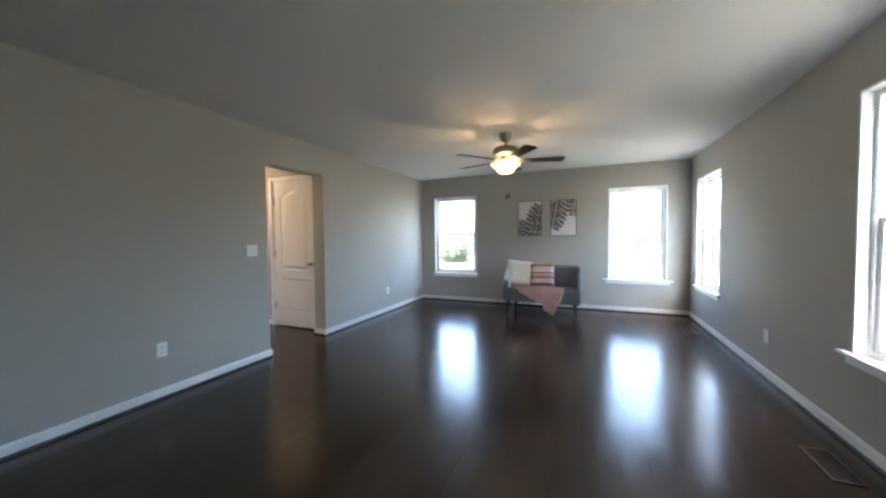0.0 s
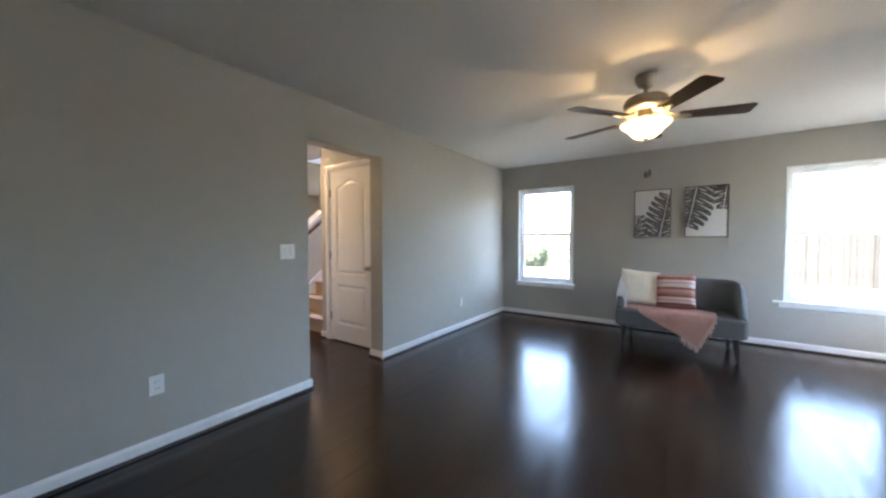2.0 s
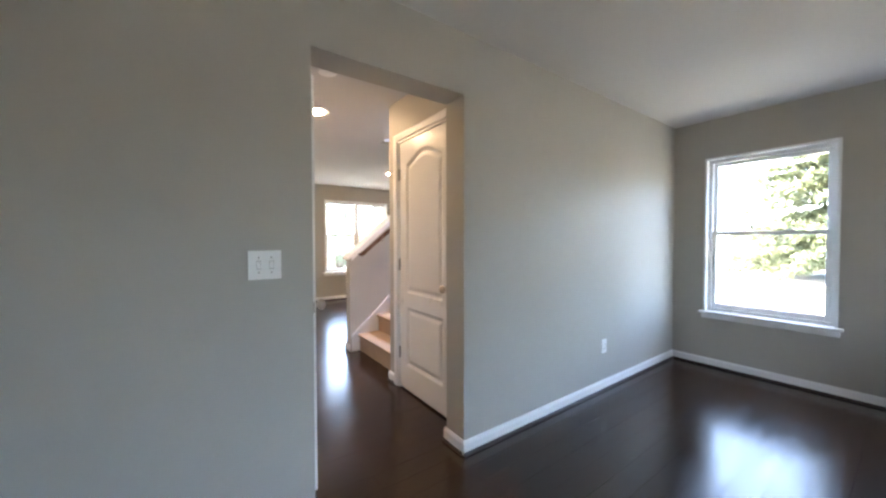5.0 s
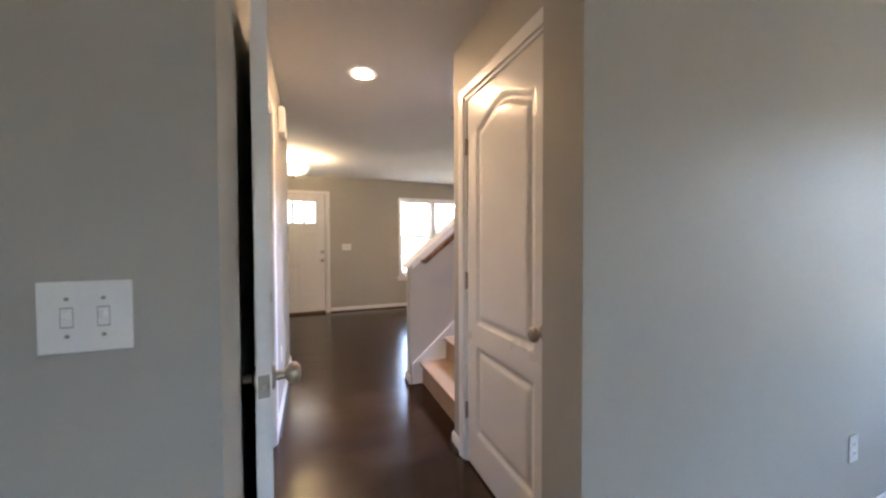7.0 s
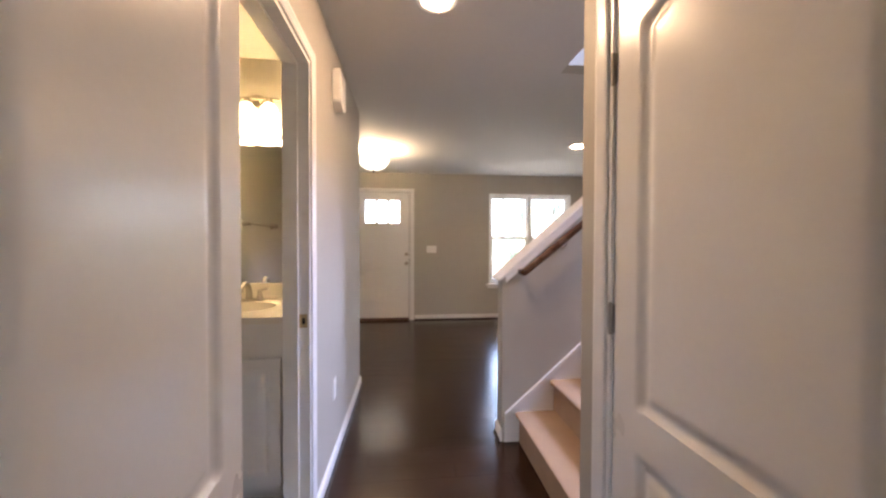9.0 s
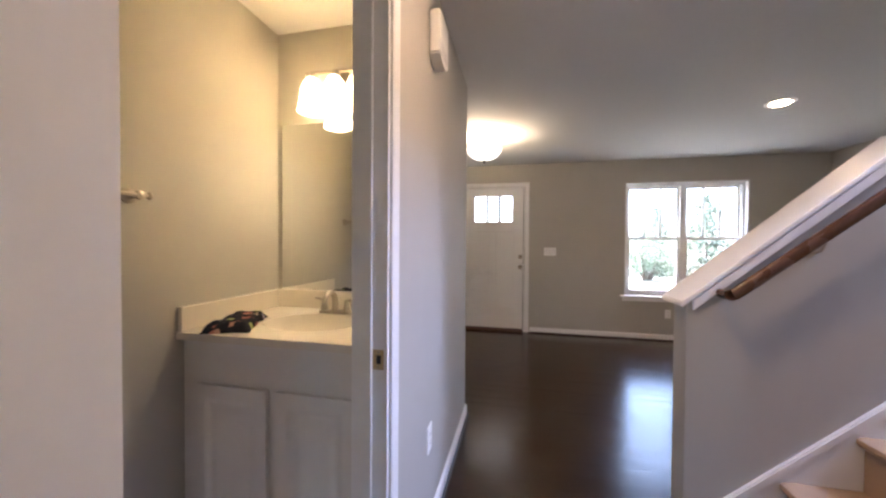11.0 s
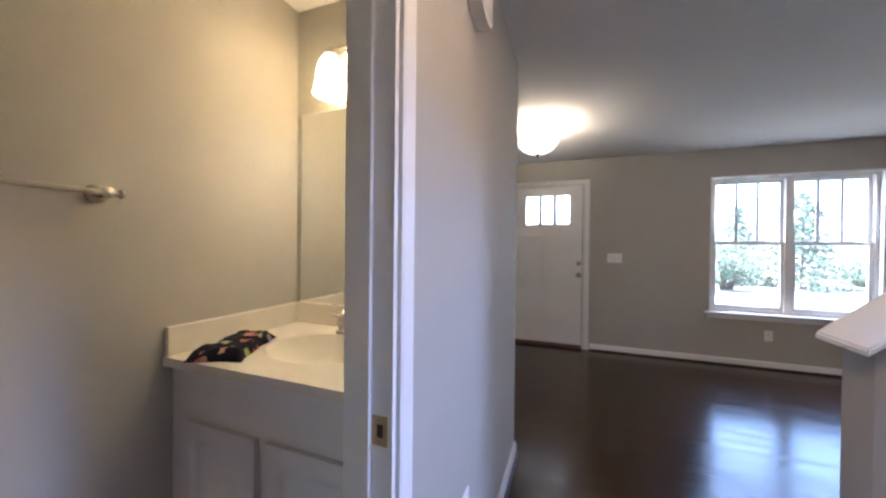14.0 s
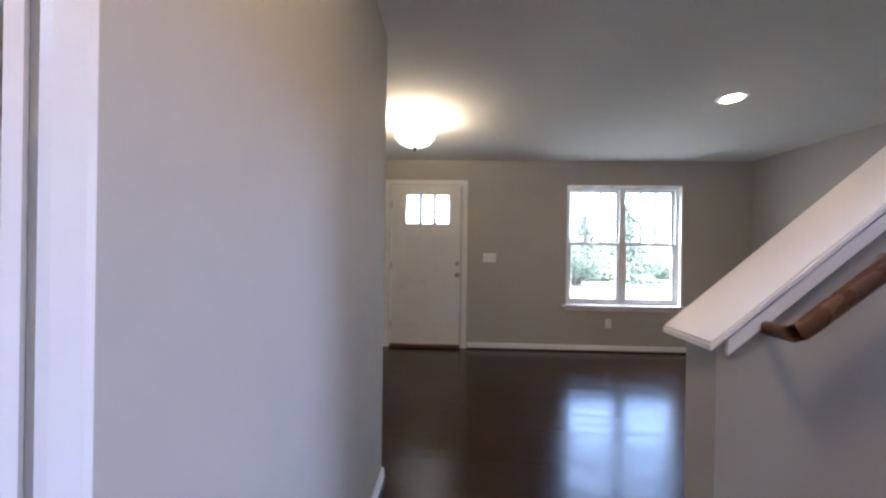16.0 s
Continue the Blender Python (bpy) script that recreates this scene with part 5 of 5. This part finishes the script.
# ---- outdoors ----
# out of view; added to keep the door panes' sky reflection off the floor
def unseen_porch_roof():
    p = thing("unseen_porch_roof", pose(FX - 0.16, (FD[0] + FD[1]) / 2, 0), "unseen small white gabled porch roof, added to shade the front door panes", "porch roof", kind="structure")
    part("soffit", boxed(-1.7, 0.0, -1.0, 1.0, 2.42, 2.46), VINYL, p)
    part("gable", prism(bmesh.new(), [(-1.12, 2.465), (1.12, 2.465), (0.0, 2.95)], -1.75, 0.0, "x"), SIDING, p)
    for y in (-0.94, 0.94):
        part("post", boxed(-1.64, -1.54, y - 0.05, y + 0.05, -0.45, 2.42, bevel=0.006, seg=1), VINYL, p)


unseen_porch_roof()
slab_with_holes("ground", "z", -0.9, -0.45, -400, 400, -400, 400, [(FX - 0.1, LX1 + 0.1, LY0 - 0.1, FY1 + 0.1)], GROUND)


def limb_points(rnd, base, height):
    return [(base[0] + rnd.uniform(-0.1, 0.1) * k, base[1] + rnd.uniform(-0.1, 0.1) * k, base[2] + height * k / 4) for k in range(5)]


def leaves_mesh(rnd, places, size, mat, name):
    verts, faces = [], []
    for c in places:
        n = Vector((rnd.gauss(0, 1), rnd.gauss(0, 1), rnd.gauss(0, 1) + 0.6)).normalized()
        a = n.orthogonal().normalized()
        a.rotate(Matrix.Rotation(rnd.uniform(0, 6.28), 3, n))
        b = n.cross(a)
        s = size * rnd.uniform(0.6, 1.4)
        k = len(verts)
        p = Vector(c)
        verts += [p - a * s, p + b * s * 0.4, p + a * s - n * s * 0.25, p - b * s * 0.4]
        faces += [(k, k + 1, k + 2), (k, k + 2, k + 3)]
    me = bpy.data.meshes.new(name)
    me.from_pydata([tuple(v) for v in verts], [], faces)
    me.materials.append(mat)
    return me


def conifer(x, y, h, r, seed, mat, label, dense=1.0):
    rnd = random.Random(seed)
    t = thing("evergreen_tree", pose(x, y, -0.45), label, "tree", "evergreens in the yard")
    part("trunk", tube(bmesh.new(), [(0, 0, 0), (0.03, 0, h * 0.5), (0, 0, h * 0.97)], [0.035 * h * 0.5, 0.02 * h * 0.5, 0.01], 10), BARK, t, smooth=True)
    bm = bmesh.new()
    places = []
    tiers = int(h * 5)
    for k in range(tiers):
        z = 0.06 * h + (0.93 * h) * k / tiers
        reach = r * (1 - z / h) ** 0.8 + 0.08
        for q in range(9):
            a = rnd.uniform(0, 6.28)
            l = reach * rnd.uniform(0.65, 1.12)
            end = (l * math.cos(a), l * math.sin(a), z - 0.12 * l + rnd.uniform(-0.1, 0.1))
            tube(bm, [(0, 0, z), end], [0.018, 0.004], 4)
            for w in range(int((12 + l * 26) * dense)):
                s = rnd.uniform(0.2, 1.05)
                places.append((end[0] * s + rnd.gauss(0, 0.09), end[1] * s + rnd.gauss(0, 0.09), z + (end[2] - z) * s + rnd.gauss(0, 0.06)))
    part("limbs", bm, BARK, t)
    cr = new("crown", leaves_mesh(rnd, places, 0.07 + 0.05 * dense, mat, "crown"))
    cr.parent = t
    return t


def shrub(x, y, h, r, seed, mat, label, dense=1.0):
    rnd = random.Random(seed)
    t = thing("shrub", pose(x, y, -0.45), label, "shrub", "shrubs in the yard")
    bm = bmesh.new()
    places = []
    for k in range(26):
        a = rnd.uniform(0, 6.28)
        l = rnd.uniform(0.3, 1.0)
        end = (r * l * math.cos(a), r * l * math.sin(a), h * rnd.uniform(0.45, 1.0) * (1 - 0.45 * l * l))
        tube(bm, [(end[0] * 0.08, end[1] * 0.08, 0), (end[0] * 0.5, end[1] * 0.5, end[2] * 0.6), end], [0.03, 0.018, 0.005], 5)
        for w in range(int(190 * dense)):
            s = rnd.uniform(0.3, 1.05)
            places.append((end[0] * s + rnd.gauss(0, 0.2), end[1] * s + rnd.gauss(0, 0.2), max(0.06, end[2] * s + rnd.gauss(0, 0.2))))
    part("stems", bm, BARK, t)
    cr = new("crown", leaves_mesh(rnd, places, 0.075, mat, "crown"))
    cr.parent = t
    return t


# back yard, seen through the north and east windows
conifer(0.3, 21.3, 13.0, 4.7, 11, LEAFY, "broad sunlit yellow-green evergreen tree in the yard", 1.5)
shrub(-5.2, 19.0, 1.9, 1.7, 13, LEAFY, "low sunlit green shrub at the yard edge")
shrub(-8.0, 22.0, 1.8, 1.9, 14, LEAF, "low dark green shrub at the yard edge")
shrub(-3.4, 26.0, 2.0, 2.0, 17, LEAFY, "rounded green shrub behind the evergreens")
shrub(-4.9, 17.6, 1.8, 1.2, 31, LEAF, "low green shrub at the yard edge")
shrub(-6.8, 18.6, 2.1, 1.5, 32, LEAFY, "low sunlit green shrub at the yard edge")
shrub(3.4, 14.2, 0.75, 1.0, 15, LEAFY, "small low green plant before the fence")
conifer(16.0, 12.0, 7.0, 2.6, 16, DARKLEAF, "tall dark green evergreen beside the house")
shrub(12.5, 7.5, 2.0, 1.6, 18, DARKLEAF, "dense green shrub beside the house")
# front yard
conifer(-21.0, 9.1, 4.5, 2.1, 21, PALELEAF, "tall blue-green spruce in the front yard", 0.5)
conifer(-22.5, 7.2, 4.0, 1.9, 22, PALELEAF, "blue-green spruce in the front yard", 0.5)
shrub(-19.0, 5.6, 2.9, 2.0, 23, PALELEAF, "loose green shrub in the front yard", 0.55)
shrub(-18.5, 3.4, 2.3, 1.6, 24, PALELEAF, "pale green shrub in the front yard", 0.55)
shrub(-24.0, 12.8, 1.6, 1.6, 25, PALELEAF, "low green shrub in the front yard", 0.55)


def fence(x0, x1, y, z0, top):
    f = thing("wooden_fence", pose(x0, y, z0), "weathered grey board fence at the back of the yard", "fence")
    n = int((x1 - x0) / 0.15)
    me = solid(boxed(0, 0.138, -0.01, 0.01, 0, top, bevel=0.003, seg=1), "board", FENCEW)
    for k in range(n):
        ob = new("board", me)
        ob.parent = f
        ob.matrix_basis = pose(k * 0.15, 0.004 * math.sin(k * 7), 0.015 * math.sin(k * 3.7) + 0.02)
    for z in (0.35, top - 0.3):
        part("rail", boxed(0, n * 0.15, 0.016, 0.055, z, z + 0.09), FENCEW, f)
    for k in range(0, n, 16):
        part("post", boxed(k * 0.15, k * 0.15 + 0.09, 0.06, 0.15, 0, top + 0.05, bevel=0.005, seg=1), FENCEW, f)


fence(5.3, 15.0, 15.0, -0.45, 1.85)


# ---- floorboards ----
def floorboards():
    wide = 0.125
    made = {}
    rnd = random.Random(9)
    floor = bpy.data.objects["floor"]
    rest = []

    def board(length):
        if length not in made:
            bm = bmesh.new()
            g = 0.0003
            e = 0.0005
            x0, x1, y0, y1 = g, wide - g, g, length - g
            low = [bm.verts.new(p) for p in ((x0, y0, -0.007), (x1, y0, -0.007), (x1, y1, -0.007), (x0, y1, -0.007))]
            mid = [bm.verts.new(p) for p in ((x0, y0, -e), (x1, y0, -e), (x1, y1, -e), (x0, y1, -e))]
            top = [bm.verts.new(p) for p in ((x0 + e, y0 + e, 0), (x1 - e, y0 + e, 0), (x1 - e, y1 - e, 0), (x0 + e, y1 - e, 0))]
            for a, b in ((low, mid), (mid, top)):
                for i in range(4):
                    bm.faces.new((a[i], a[(i + 1) % 4], b[(i + 1) % 4], b[i]))
            bm.faces.new(top)
            made[length] = solid(bm, "board", PLANK)
        return made[length]
    count = 0
    x = FX - 0.02
    while x < LX1:
        if x > -0.3:
            y0, y1 = LY0, LY1 + 0.01
        elif x > -1.25:
            y0, y1 = -1.0, 0.3
        elif x > -2.37:
            y0, y1 = -1.0, 0.4
        else:
            y0, y1 = FY0, FY1
        y = y0 - rnd.choice((0.0, 0.2, 0.4, 0.6))
        while y < y1:
            l = rnd.choice((0.7, 0.9, 1.1, 1.3, 1.5))
            tint = rnd.uniform(-0.0010, -0.0006)
            near = (x > -0.3 and y > -3.3) or (-3.2 < x <= -0.3) or (x <= -3.2 and -1.2 < y < 1.0)
            if near and count < 300:
                ob = new("plank", board(l))
                ob.parent = floor
                ob.location = (x, y, tint)
                ob.rotation_euler = (rnd.gauss(0, 0.0003), rnd.gauss(0, 0.0016), 0)
                count += 1
            else:
                rest.append((x, y, tint, l))
            y += l
        x += wide
    verts, faces = [], []
    for x, y, z, l in rest:
        g, e, k = 0.0003, 0.0005, len(verts)
        q = rnd.gauss(0, 0.00014)
        for o, h in ((g, -0.007), (g, -e), (g + e, 0.0)):
            verts += [(x + o, y + o, h + z - q), (x + wide - o, y + o, h + z + q), (x + wide - o, y + l - o, h + z + q), (x + o, y + l - o, h + z - q)]
        for s in (0, 4):
            for i in range(4):
                j = (i + 1) % 4
                faces.append((k + s + i, k + s + j, k + s + 4 + j, k + s + 4 + i))
        faces.append((k + 8, k + 9, k + 10, k + 11))
    me = bpy.data.meshes.new("planks")
    me.from_pydata(verts, [], faces)
    me.materials.append(PLANKS)
    ob = new("planks", me)
    ob.parent = floor
    tagged(ob, kind="stuff")


slab_with_holes("floor", "z", -0.12, -0.008, FX - 0.16, LX1 + 0.16, LY0 - 0.16, FY1 + 0.16, [], JOINT)
floorboards()
